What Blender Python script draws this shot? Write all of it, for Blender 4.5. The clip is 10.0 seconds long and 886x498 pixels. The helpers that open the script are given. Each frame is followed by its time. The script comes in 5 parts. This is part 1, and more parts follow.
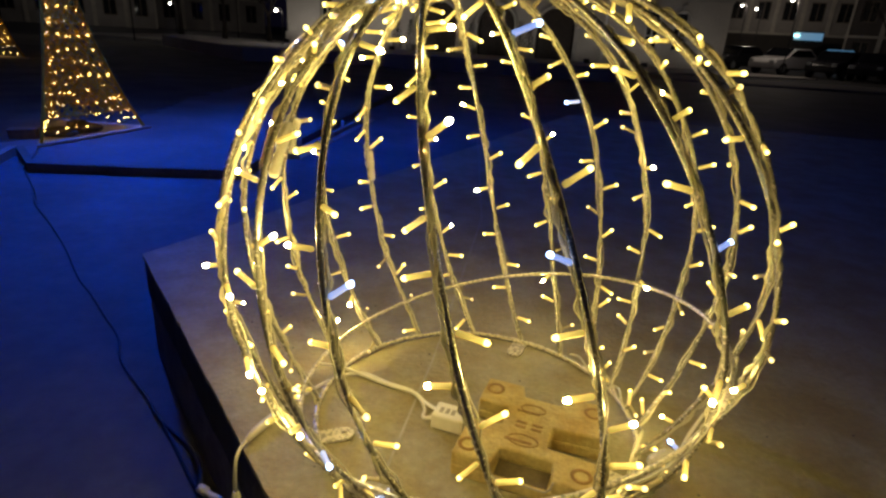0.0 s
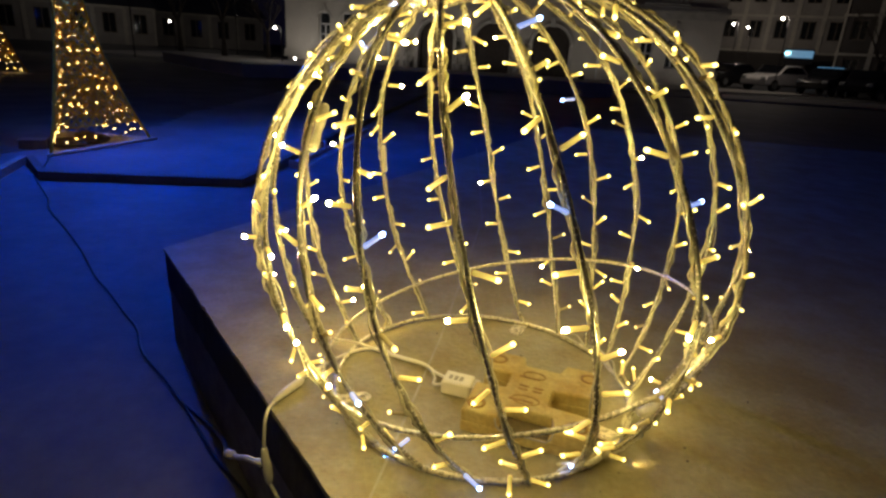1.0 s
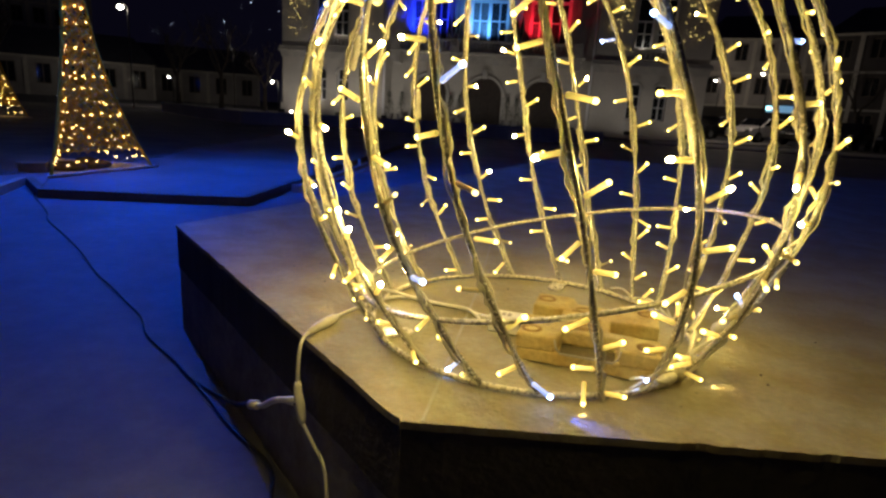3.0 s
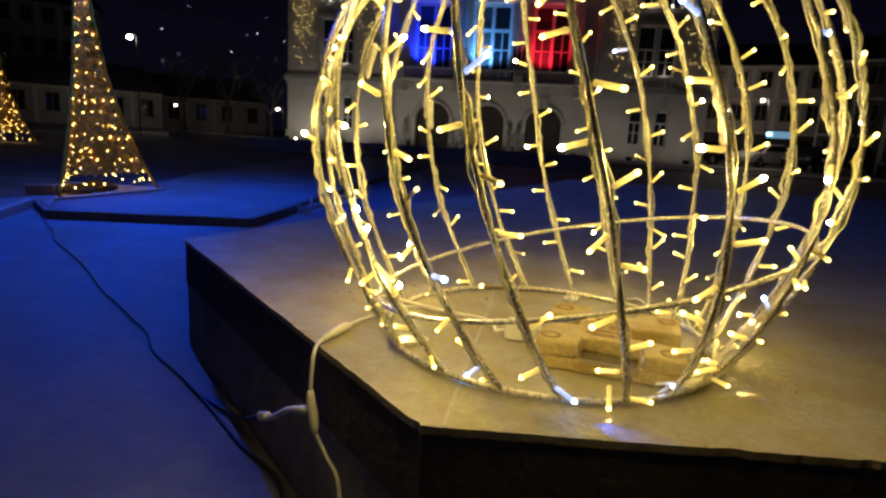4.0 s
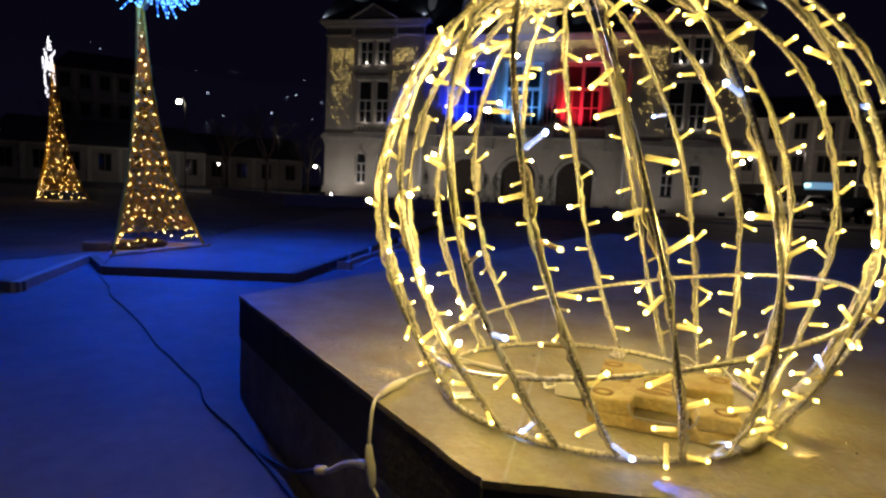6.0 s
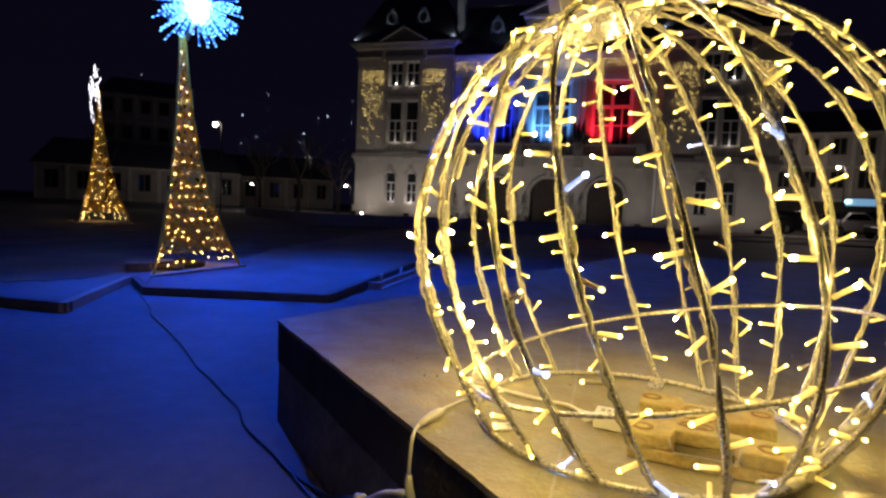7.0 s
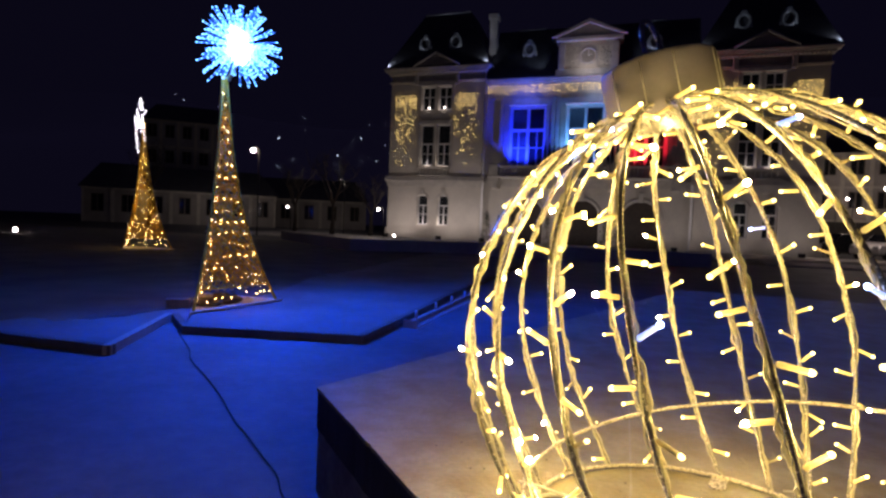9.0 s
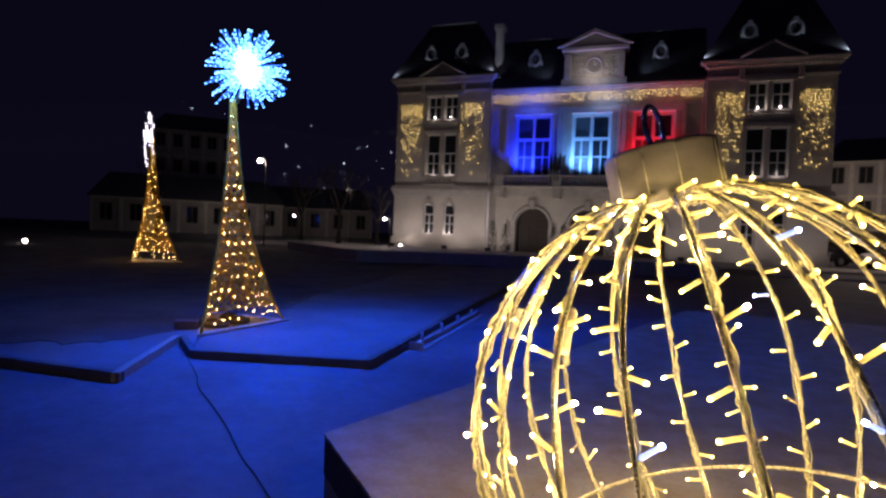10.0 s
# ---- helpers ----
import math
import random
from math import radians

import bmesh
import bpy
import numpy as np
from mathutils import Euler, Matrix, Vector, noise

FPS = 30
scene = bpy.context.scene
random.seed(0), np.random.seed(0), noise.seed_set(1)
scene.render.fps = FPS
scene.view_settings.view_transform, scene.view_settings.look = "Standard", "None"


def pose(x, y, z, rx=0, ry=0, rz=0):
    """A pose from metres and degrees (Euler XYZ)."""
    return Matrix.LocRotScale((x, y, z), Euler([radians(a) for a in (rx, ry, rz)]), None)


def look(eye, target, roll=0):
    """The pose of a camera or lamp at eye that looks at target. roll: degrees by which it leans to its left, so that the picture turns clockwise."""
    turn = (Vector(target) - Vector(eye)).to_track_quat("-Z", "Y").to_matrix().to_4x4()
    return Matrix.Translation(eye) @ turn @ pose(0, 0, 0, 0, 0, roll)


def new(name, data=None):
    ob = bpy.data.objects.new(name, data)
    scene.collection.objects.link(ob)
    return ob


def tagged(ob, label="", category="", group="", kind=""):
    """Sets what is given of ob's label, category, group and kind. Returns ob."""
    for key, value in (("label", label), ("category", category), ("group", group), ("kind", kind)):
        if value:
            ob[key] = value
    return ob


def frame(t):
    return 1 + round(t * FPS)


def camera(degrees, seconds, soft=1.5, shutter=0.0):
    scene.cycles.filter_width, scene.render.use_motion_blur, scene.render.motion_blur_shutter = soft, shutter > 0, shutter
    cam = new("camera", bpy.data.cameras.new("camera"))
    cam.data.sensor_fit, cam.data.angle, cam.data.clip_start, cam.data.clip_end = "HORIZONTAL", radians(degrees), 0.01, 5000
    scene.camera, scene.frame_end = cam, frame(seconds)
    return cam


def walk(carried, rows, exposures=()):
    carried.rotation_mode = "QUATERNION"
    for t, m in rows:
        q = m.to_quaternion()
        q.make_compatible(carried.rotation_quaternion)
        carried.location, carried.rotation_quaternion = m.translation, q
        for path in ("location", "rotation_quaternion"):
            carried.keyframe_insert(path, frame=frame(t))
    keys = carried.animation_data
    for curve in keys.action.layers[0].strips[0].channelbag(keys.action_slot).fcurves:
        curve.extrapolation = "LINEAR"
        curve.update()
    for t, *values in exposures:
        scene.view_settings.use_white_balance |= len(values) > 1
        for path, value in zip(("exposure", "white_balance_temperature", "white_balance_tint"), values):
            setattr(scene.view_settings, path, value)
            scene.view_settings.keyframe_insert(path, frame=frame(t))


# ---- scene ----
cam = camera(76.0, 10.0, soft=2.6)
PATH = [
    (0, (0.247, 0.285, 1.104), (-0.077, 2.126, 0.393), 3.6),
    (0.5, (0.244, 0.212, 1.103), (-0.075, 2.063, 0.416), 3.7),
    (1, (0.249, 0.149, 1.072), (-0.07, 2.01, 0.414), 3.6),
    (1.5, (0.243, 0.102, 1.034), (-0.074, 1.973, 0.403), 3.6),
    (2, (0.218, 0.1, 0.949), (-0.104, 1.988, 0.372), 3.8),
    (2.5, (0.189, 0.12, 0.855), (-0.133, 2.024, 0.332), 3.7),
    (3.8, (0.129, 0.133, 0.756), (-0.168, 2.068, 0.349), 3.6),
    (4, (0.134, 0.134, 0.752), (-0.195, 2.068, 0.364), 3.4),
    (4.5, (0.123, 0.117, 0.748), (-0.218, 2.06, 0.418), 3.4),
    (5, (0.117, 0.098, 0.753), (-0.249, 2.043, 0.465), 3.1),
    (5.5, (0.111, 0.087, 0.759), (-0.295, 2.03, 0.513), 2.9),
    (7, (0.089, 0.051, 0.799), (-0.466, 1.966, 0.648), 2.5),
    (7.5, (0.08, 0.046, 0.817), (-0.522, 1.949, 0.691), 2.3),
    (8, (0.057, 0.063, 0.858), (-0.576, 1.957, 0.748), 2.2),
    (8.5, (0.042, 0.076, 0.903), (-0.609, 1.964, 0.805), 2.4),
    (9, (0.032, 0.088, 0.956), (-0.633, 1.973, 0.871), 2.4),
    (9.5, (0.027, 0.081, 1.022), (-0.649, 1.962, 0.948), 2.5),
    (10, (0.031, 0.074, 1.098), (-0.655, 1.952, 1.037), 2.4),
]
walk(cam, [(t, look(eye, target, roll)) for t, eye, target, roll in PATH],
     exposures=[(0.0, -0.47, 6500, 14), (2.5, -0.12, 6500, 14), (5.0, 0.03, 6500, 15), (7.5, 0.29, 6500, 22), (10.0, 0.58, 6500, 30)])

# ---- night sky and town light ----
world = bpy.data.worlds.new("night_sky")
world.use_nodes = True
scene.world = world
wn = world.node_tree.nodes["Background"]
wn.inputs[0].default_value = (0.19, 0.17, 0.50, 1)
wn.inputs[1].default_value = 0.0098


def lamp(name, kind, eye, target, watts, colour, size=0.1, cone=80, blend=0.6):
    data = bpy.data.lights.new(name, kind)
    data.energy, data.color = watts, colour
    if kind == "AREA":
        data.size = size
    else:
        data.shadow_soft_size = size
    if kind == "SPOT":
        data.spot_size, data.spot_blend = radians(cone), blend
    ob = new(name, data)
    ob.matrix_world = look(eye, target)
    return ob


BLUE = (0.002, 0.085, 1.0)
WARM = (1.0, 0.945, 0.87)
BURST = (-3.93, 4.86, 2.675)
lamp("burst_light", "SPOT", BURST, (-1.9, 4.7, 0), 4100, BLUE, 0.10, 130, 1.0)
lamp("burst_glow", "POINT", BURST, (-2, 5, 0), 500, BLUE, 0.12)
for fx, fw in ((-15.6, 82), (-12.0, 82), (-9.2, 78), (-5.6, 66), (-1.9, 58), (1.6, 46), (4.6, 36), (7.6, 34)):
    lamp("facade_flood", "SPOT", (fx, 33.7, 0.25), (fx, 36, 3.2), fw, WARM, 0.15, 140, 0.9)
for wx, wc, ww in ((-7.4, (0.01, 0.03, 1.0), 900), (-3.75, (0.10, 0.38, 1.0), 560), (-0.15, (1.0, 0.02, 0.04), 340)):
    lamp("window_wash", "SPOT", (wx - 0.55, 35.75, 5.0), (wx - 0.15, 36.75, 7.6), ww, wc, 0.06, 125, 0.8)
lamp("eave_wash", "AREA", (-7.5, 35.35, 9.4), (-7.5, 36.2, 10.6), 14, (0.05, 0.1, 1.0), 1.6)
lamp("eave_wash", "AREA", (-3.0, 35.35, 9.4), (-3.0, 36.2, 10.6), 8, (0.35, 0.55, 1.0), 1.6)
lamp("eave_wash", "AREA", (0.6, 35.35, 9.4), (0.6, 36.2, 10.6), 2, (1.0, 0.15, 0.2), 1.6)
lamp("clock_wash", "AREA", (-3.75, 35.0, 10.9), (-3.75, 36.2, 12.2), 7, WARM, 1.2)
for rx in (-17.1, -10.1, 2.4, 9.4):
    lamp("roof_lamp", "SPOT", (rx, 35.72, 11.62), (rx + (1.6 if rx in (-17.1, 2.4) else -1.6), 37.6, 13.4), 70, (0.75, 0.9, 1.0), 0.05, 70, 0.8)
lamp("roof_lamp", "SPOT", (-9.75, 36.4, 11.3), (-10.3, 37.7, 14.0), 22, (0.75, 0.9, 1.0), 0.05, 70, 0.8)
for wx in (-14.1, -13.0, 5.33, 6.42):
    for wz, ww in ((8.72, 2.2), (4.98, 2.2)):
        lamp("sill_light", "POINT", (wx, 35.98, wz), (wx, 36, 9), ww, (1.0, 0.93, 0.82), 0.04)
for wx in (-14.22, -12.88):
    lamp("sill_light", "POINT", (wx, 35.98, 1.02), (wx, 36, 9), 2.6, (1.0, 0.93, 0.82), 0.04)
lamp("roof_lamp", "SPOT", (-6.2, 35.9, 10.95), (-7.6, 37.3, 12.8), 40, (0.6, 0.8, 1.0), 0.05, 70, 0.8)
lamp("roof_lamp", "SPOT", (-1.3, 35.9, 10.95), (0.05, 37.3, 12.8), 40, (0.6, 0.8, 1.0), 0.05, 70, 0.8)
lamp("street_and_fill_light", "POINT", (-18.5, 23.65, 4.2), (-18.5, 23.6, 0), 65, (1.0, 0.9, 0.72), 0.12)
lamp("street_and_fill_light", "POINT", (-14.45, 29.6, 1.6), (-14, 29, 0), 24, (1.0, 0.92, 0.8), 0.1)
lamp("street_and_fill_light", "POINT", (-20.9, 36.4, 3.7), (-20, 36, 0), 26, (1.0, 0.9, 0.75), 0.1)
lamp("street_and_fill_light", "POINT", (13.0, 48.4, 4.4), (13, 48, 0), 240, (1.0, 0.86, 0.7), 0.12)
lamp("street_and_fill_light", "POINT", (11.9, 35.8, 3.75), (12, 36, 0), 120, (1.0, 0.84, 0.66), 0.12)
# Two fill lights with no lamp post, added to brighten the low terraces.
lamp("street_and_fill_light", "POINT", (-34.0, 39.6, 3.4), (-34, 44, 0), 52, (1.0, 0.9, 0.75), 0.15)
lamp("street_and_fill_light", "POINT", (-28.5, 46.5, 2.6), (-28, 46, 0), 28, (1.0, 0.9, 0.75), 0.15)


# ---- materials ----
def material(name, colour, rough=0.7, metal=0.0, vary=0.25, scale=8.0, fine=60.0, bump=0.15, colour2=None, rand=0.0, spec=0.5, detail=6.0):
    m = bpy.data.materials.new(name)
    m.use_nodes = True
    nt = m.node_tree
    b = nt.nodes["Principled BSDF"]
    b.inputs["Roughness"].default_value, b.inputs["Metallic"].default_value = rough, metal
    b.inputs["Specular IOR Level"].default_value = spec
    co = nt.nodes.new("ShaderNodeTexCoord")
    n1, n2 = nt.nodes.new("ShaderNodeTexNoise"), nt.nodes.new("ShaderNodeTexNoise")
    n1.inputs["Scale"].default_value, n2.inputs["Scale"].default_value = scale, fine
    n1.inputs["Detail"].default_value = n2.inputs["Detail"].default_value = detail
    for n in (n1, n2):
        nt.links.new(co.outputs["Object"], n.inputs["Vector"])
    ramp = nt.nodes.new("ShaderNodeValToRGB")
    dark = colour2 or tuple(c * (1 - vary) for c in colour)
    ramp.color_ramp.elements[0].position, ramp.color_ramp.elements[1].position = 0.35, 0.65
    ramp.color_ramp.elements[0].color, ramp.color_ramp.elements[1].color = (*dark, 1), (*colour, 1)
    nt.links.new(n1.outputs["Fac"], ramp.inputs["Fac"])
    mix = nt.nodes.new("ShaderNodeMix")
    mix.data_type, mix.blend_type = "RGBA", "OVERLAY"
    mix.inputs["Factor"].default_value = vary
    nt.links.new(ramp.outputs["Color"], mix.inputs["A"])
    nt.links.new(n2.outputs["Fac"], mix.inputs["B"])
    out = mix.outputs["Result"]
    if rand:
        oi, hsv, mr = nt.nodes.new("ShaderNodeObjectInfo"), nt.nodes.new("ShaderNodeHueSaturation"), nt.nodes.new("ShaderNodeMapRange")
        mr.inputs["To Min"].default_value, mr.inputs["To Max"].default_value = 1 - rand, 1 + rand
        nt.links.new(oi.outputs["Random"], mr.inputs["Value"])
        nt.links.new(mr.outputs["Result"], hsv.inputs["Value"])
        nt.links.new(out, hsv.inputs["Color"])
        out = hsv.outputs["Color"]
    nt.links.new(out, b.inputs["Base Color"])
    rr = nt.nodes.new("ShaderNodeMapRange")
    rr.inputs["To Min"].default_value, rr.inputs["To Max"].default_value = max(0.02, rough - 0.12), min(1, rough + 0.12)
    nt.links.new(n2.outputs["Fac"], rr.inputs["Value"])
    nt.links.new(rr.outputs["Result"], b.inputs["Roughness"])
    if bump:
        bp = nt.nodes.new("ShaderNodeBump")
        bp.inputs["Strength"].default_value, bp.inputs["Distance"].default_value = bump, 0.01
        nt.links.new(n2.outputs["Fac"], bp.inputs["Height"])
        nt.links.new(bp.outputs["Normal"], b.inputs["Normal"])
    return m


def glow(name, colour, strength, sample=True, base=(0.8, 0.7, 0.4)):
    m = bpy.data.materials.new(name)
    m.use_nodes = True
    b = m.node_tree.nodes["Principled BSDF"]
    b.inputs["Base Color"].default_value = (*base, 1)
    b.inputs["Roughness"].default_value = 0.35
    b.inputs["Emission Color"].default_value = (*colour, 1)
    b.inputs["Emission Strength"].default_value = strength
    if not sample:
        m.cycles.emission_sampling = "NONE"
    return m


def clear(name, colour, rough=0.12, ior=1.45, mixin=0.5):
    """A thin clear plastic or glass: part see-through, part glossy skin."""
    m = bpy.data.materials.new(name)
    m.use_nodes = True
    nt = m.node_tree
    b = nt.nodes["Principled BSDF"]
    b.inputs["Base Color"].default_value = (*colour, 1)
    b.inputs["Roughness"].default_value = rough
    b.inputs["IOR"].default_value = ior
    tr, mx = nt.nodes.new("ShaderNodeBsdfTransparent"), nt.nodes.new("ShaderNodeMixShader")
    tr.inputs["Color"].default_value = (*(0.6 + 0.4 * c for c in colour), 1)
    mx.inputs["Fac"].default_value = mixin
    nt.links.new(tr.outputs["BSDF"], mx.inputs[1])
    nt.links.new(b.outputs["BSDF"], mx.inputs[2])
    nt.links.new(mx.outputs["Shader"], nt.nodes["Material Output"].inputs["Surface"])
    return m


def rough_clear(m, scale, strength):
    nt = m.node_tree
    n, bp = nt.nodes.new("ShaderNodeTexNoise"), nt.nodes.new("ShaderNodeBump")
    n.inputs["Scale"].default_value = scale
    bp.inputs["Strength"].default_value, bp.inputs["Distance"].default_value = strength, 0.004
    nt.links.new(nt.nodes.new("ShaderNodeTexCoord").outputs["Object"], n.inputs["Vector"])
    nt.links.new(n.outputs["Fac"], bp.inputs["Height"])
    nt.links.new(bp.outputs["Normal"], nt.nodes["Principled BSDF"].inputs["Normal"])


M_CONC = material("smooth_concrete", (0.345, 0.320, 0.240), 0.60, vary=0.30, scale=4.5, fine=85, bump=0.42, detail=10, spec=0.4, colour2=(0.305, 0.265, 0.17))


def weathered(m, stain, pits):
    """Blotchy stains and small dark pits over a material's own colour."""
    nt = m.node_tree
    b = nt.nodes["Principled BSDF"]
    base = b.inputs["Base Color"].links[0].from_socket
    co = nt.nodes.new("ShaderNodeTexCoord")
    n, v = nt.nodes.new("ShaderNodeTexNoise"), nt.nodes.new("ShaderNodeTexVoronoi")
    n.inputs["Scale"].default_value, n.inputs["Detail"].default_value, n.inputs["Roughness"].default_value = 9.0, 12.0, 0.72
    v.inputs["Scale"].default_value = pits
    nt.links.new(co.outputs["Object"], n.inputs["Vector"])
    nt.links.new(co.outputs["Object"], v.inputs["Vector"])
    r1, r2 = nt.nodes.new("ShaderNodeValToRGB"), nt.nodes.new("ShaderNodeValToRGB")
    r1.color_ramp.elements[0].position, r1.color_ramp.elements[1].position = 0.36, 0.58
    r1.color_ramp.elements[0].color, r1.color_ramp.elements[1].color = (*stain, 1), (1, 1, 1, 1)
    r2.color_ramp.elements[0].position, r2.color_ramp.elements[1].position = 0.07, 0.15
    r2.color_ramp.elements[0].color, r2.color_ramp.elements[1].color = (0.35, 0.33, 0.3, 1), (1, 1, 1, 1)
    nt.links.new(n.outputs["Fac"], r1.inputs["Fac"])
    sparse = nt.nodes.new("ShaderNodeMath")
    sparse.operation = "MULTIPLY_ADD"
    sparse.inputs[1].default_value = 0.30
    nt.links.new(v.outputs["Color"], sparse.inputs[0])
    nt.links.new(v.outputs["Distance"], sparse.inputs[2])
    nt.links.new(sparse.outputs["Value"], r2.inputs["Fac"])
    out = base
    for ramp in (r1, r2):
        mx = nt.nodes.new("ShaderNodeMix")
        mx.data_type, mx.blend_type = "RGBA", "MULTIPLY"
        mx.inputs["Factor"].default_value = 1.0
        nt.links.new(out, mx.inputs["A"])
        nt.links.new(ramp.outputs["Color"], mx.inputs["B"])
        out = mx.outputs["Result"]
    nt.links.new(out, b.inputs["Base Color"])


weathered(M_CONC, (0.86, 0.80, 0.66), 26.0)
M_JOINT = material("pale_joint", (0.40, 0.37, 0.32), 0.7, vary=0.2, scale=20, fine=90, bump=0.1)
M_CONC_SIDE = material("cast_concrete_side", (0.43, 0.395, 0.36), 0.85, vary=0.35, scale=3, fine=40, bump=0.35)
# Much darker colour for the upper band of the bench side.
M_CONC_BAND = material("dark_concrete_band", (0.085, 0.075, 0.065), 0.8, vary=0.35, scale=5, fine=60, bump=0.4)
M_BASIN = material("basin_paint", (0.172, 0.17, 0.19), 0.7, vary=0.34, scale=1.3, fine=14, bump=0.16, detail=9)
weathered(M_CONC_SIDE, (0.7, 0.68, 0.65), 30.0)
weathered(M_BASIN, (0.80, 0.80, 0.84), 4.0)
M_SLAB = material("raised_slab", (0.185, 0.19, 0.20), 0.8, vary=0.34, scale=1.1, fine=16, bump=0.16, detail=9)
M_KERB = material("kerb_stone", (0.13, 0.12, 0.11), 0.8, vary=0.35, scale=3, fine=40, bump=0.3)
M_LAWN = material("worn_winter_lawn", (0.145, 0.135, 0.12), 0.95, vary=0.4, scale=1.5, fine=90, bump=0.8)
M_ASPH = material("asphalt", (0.055, 0.055, 0.058), 0.85, vary=0.3, scale=0.5, fine=30, bump=0.3)
M_PAVE = material("pale_pavement", (0.42, 0.405, 0.38), 0.8, vary=0.25, scale=0.8, fine=14, bump=0.2)
M_STEEL = material("galvanised_rod", (0.74, 0.70, 0.60), 0.25, metal=0.7, vary=0.25, scale=30, fine=200, bump=0.1)
M_WHITEROD = material("white_coated_rod", (0.74, 0.69, 0.58), 0.28, metal=0.45, vary=0.06, scale=20, fine=150, bump=0.0)
M_CABLE = clear("clear_cable", (0.93, 0.89, 0.68), 0.07, 1.75, 0.70)
rough_clear(M_CABLE, 300, 0.75)
M_WCABLE = material("white_rubber_cable", (0.84, 0.81, 0.74), 0.45, vary=0.1, scale=20, fine=120, bump=0.05)
M_TAPE = material("white_tape", (0.66, 0.62, 0.52), 0.6, vary=0.2, scale=40, fine=160, bump=0.3)
M_BLACK = material("black_rubber_cable", (0.012, 0.012, 0.014), 0.5, vary=0.2, scale=20, fine=100, bump=0.1)
M_CAPGOLD = material("champagne_gold_sheet", (0.215, 0.20, 0.25), 0.48, metal=0.0, vary=0.14, scale=5, fine=140, bump=0.05, spec=0.4)
M_CHROME = material("polished_steel", (0.55, 0.55, 0.58), 0.12, metal=1.0, vary=0.1, scale=10, fine=100, bump=0.0)
M_BLOCK = material("yellow_cast_block", (0.54, 0.445, 0.19), 0.85, vary=0.34, scale=16, fine=110, bump=0.45, colour2=(0.44, 0.31, 0.10))
# Notch floor, a darker brown than the block around it.
M_SLOT = material("dark_brown_notch", (0.15, 0.115, 0.06), 0.9, vary=0.3, scale=30, fine=120, bump=0.2)
M_RUST = material("rusty_mark", (0.36, 0.22, 0.07), 0.85, vary=0.3, scale=60, fine=200, bump=0.2)
M_BULB = glow("bulb_sleeve", (1.0, 0.70, 0.11), 1.5, False)
sn = M_BULB.node_tree
tc_, sp_, mr_ = sn.nodes.new("ShaderNodeTexCoord"), sn.nodes.new("ShaderNodeSeparateXYZ"), sn.nodes.new("ShaderNodeMapRange")
mr_.inputs["From Max"].default_value, mr_.inputs["To Min"].default_value, mr_.inputs["To Max"].default_value = 0.031, 0.45, 1.7
sn.links.new(tc_.outputs["Object"], sp_.inputs["Vector"])
sn.links.new(sp_.outputs["Z"], mr_.inputs["Value"])
sn.links.new(mr_.outputs["Result"], sn.nodes["Principled BSDF"].inputs["Emission Strength"])
M_TIP = glow("lit_led_tip", (1.0, 0.78, 0.19), 9.0, False)
M_TIPHOT = glow("bright_led_tip", (1.0, 0.77, 0.235), 1500.0)
M_SLEEVE = clear("unlit_bulb_sleeve", (0.85, 0.75, 0.45), 0.2, 1.45, 0.6)
M_TIPDIM = glow("dim_led_tip", (1.0, 0.76, 0.26), 4.0, False)
M_COOLTIP = glow("cool_led_tip", (0.22, 0.40, 1.0), 40.0)
M_COOL = glow("cool_bulb_sleeve", (0.30, 0.46, 1.0), 1.2, False, (0.7, 0.7, 0.8))
M_LATTICE = material("gold_painted_lattice", (0.68, 0.38, 0.03), 0.65, metal=0.0, vary=0.2, scale=12, fine=60, bump=0.1, spec=0.12)
M_MINI = glow("mini_light", (1.0, 0.64, 0.12), 40.0)
M_MINIBIG = glow("mini_light_bright", (1.0, 0.72, 0.30), 17.0)
M_STAR = glow("star_tube", (0.9, 0.92, 1.0), 5.0, False)
M_STRAND = glow("burst_strand", (0.008, 0.15, 1.0), 2.4, False, (0.2, 0.3, 0.8))
M_STRANDTIP = glow("burst_tip", (0.12, 0.46, 1.0), 4.6, False)
M_CORE = glow("burst_core", (0.35, 0.65, 1.0), 30.0, False)
M_STONE = material("limestone_ashlar", (0.58, 0.54, 0.45), 0.85, vary=0.16, scale=0.7, fine=9, bump=0.2)
M_STONE2 = material("carved_stone", (0.52, 0.49, 0.42), 0.85, vary=0.2, scale=2.5, fine=14, bump=0.35)
# About half as pale as the wall stone.
M_FRIEZE = material("dull_grey_stone", (0.30, 0.28, 0.25), 0.9, vary=0.25, scale=1.2, fine=10, bump=0.25)
M_SLATE = material("slate_roof", (0.07, 0.073, 0.082), 0.6, vary=0.3, scale=2.0, fine=12, bump=0.3)
M_ZINC = material("zinc_trim", (0.40, 0.43, 0.45), 0.5, metal=0.6, vary=0.2, scale=4, fine=30, bump=0.1)
M_WOOD = material("dark_oak_door", (0.05, 0.035, 0.022), 0.6, vary=0.35, scale=5, fine=40, bump=0.2)
M_FRAME = material("white_painted_joinery", (0.74, 0.73, 0.70), 0.5, vary=0.08, scale=4, fine=40, bump=0.05)
# The dark of unlit rooms is put into this colour; the shopfront shares it.
M_INSIDE = material("near_black_fill", (0.05, 0.045, 0.04), 0.9, vary=0.2, scale=1, fine=8, bump=0)
M_PANE = clear("window_pane", (0.05, 0.055, 0.06), 0.05, 1.5, 0.35)
M_ICE = glow("icicle_light", (1.0, 0.74, 0.22), 3.6, False)
M_SILL = glow("sill_lamp", (1.0, 0.95, 0.85), 6.0, False)
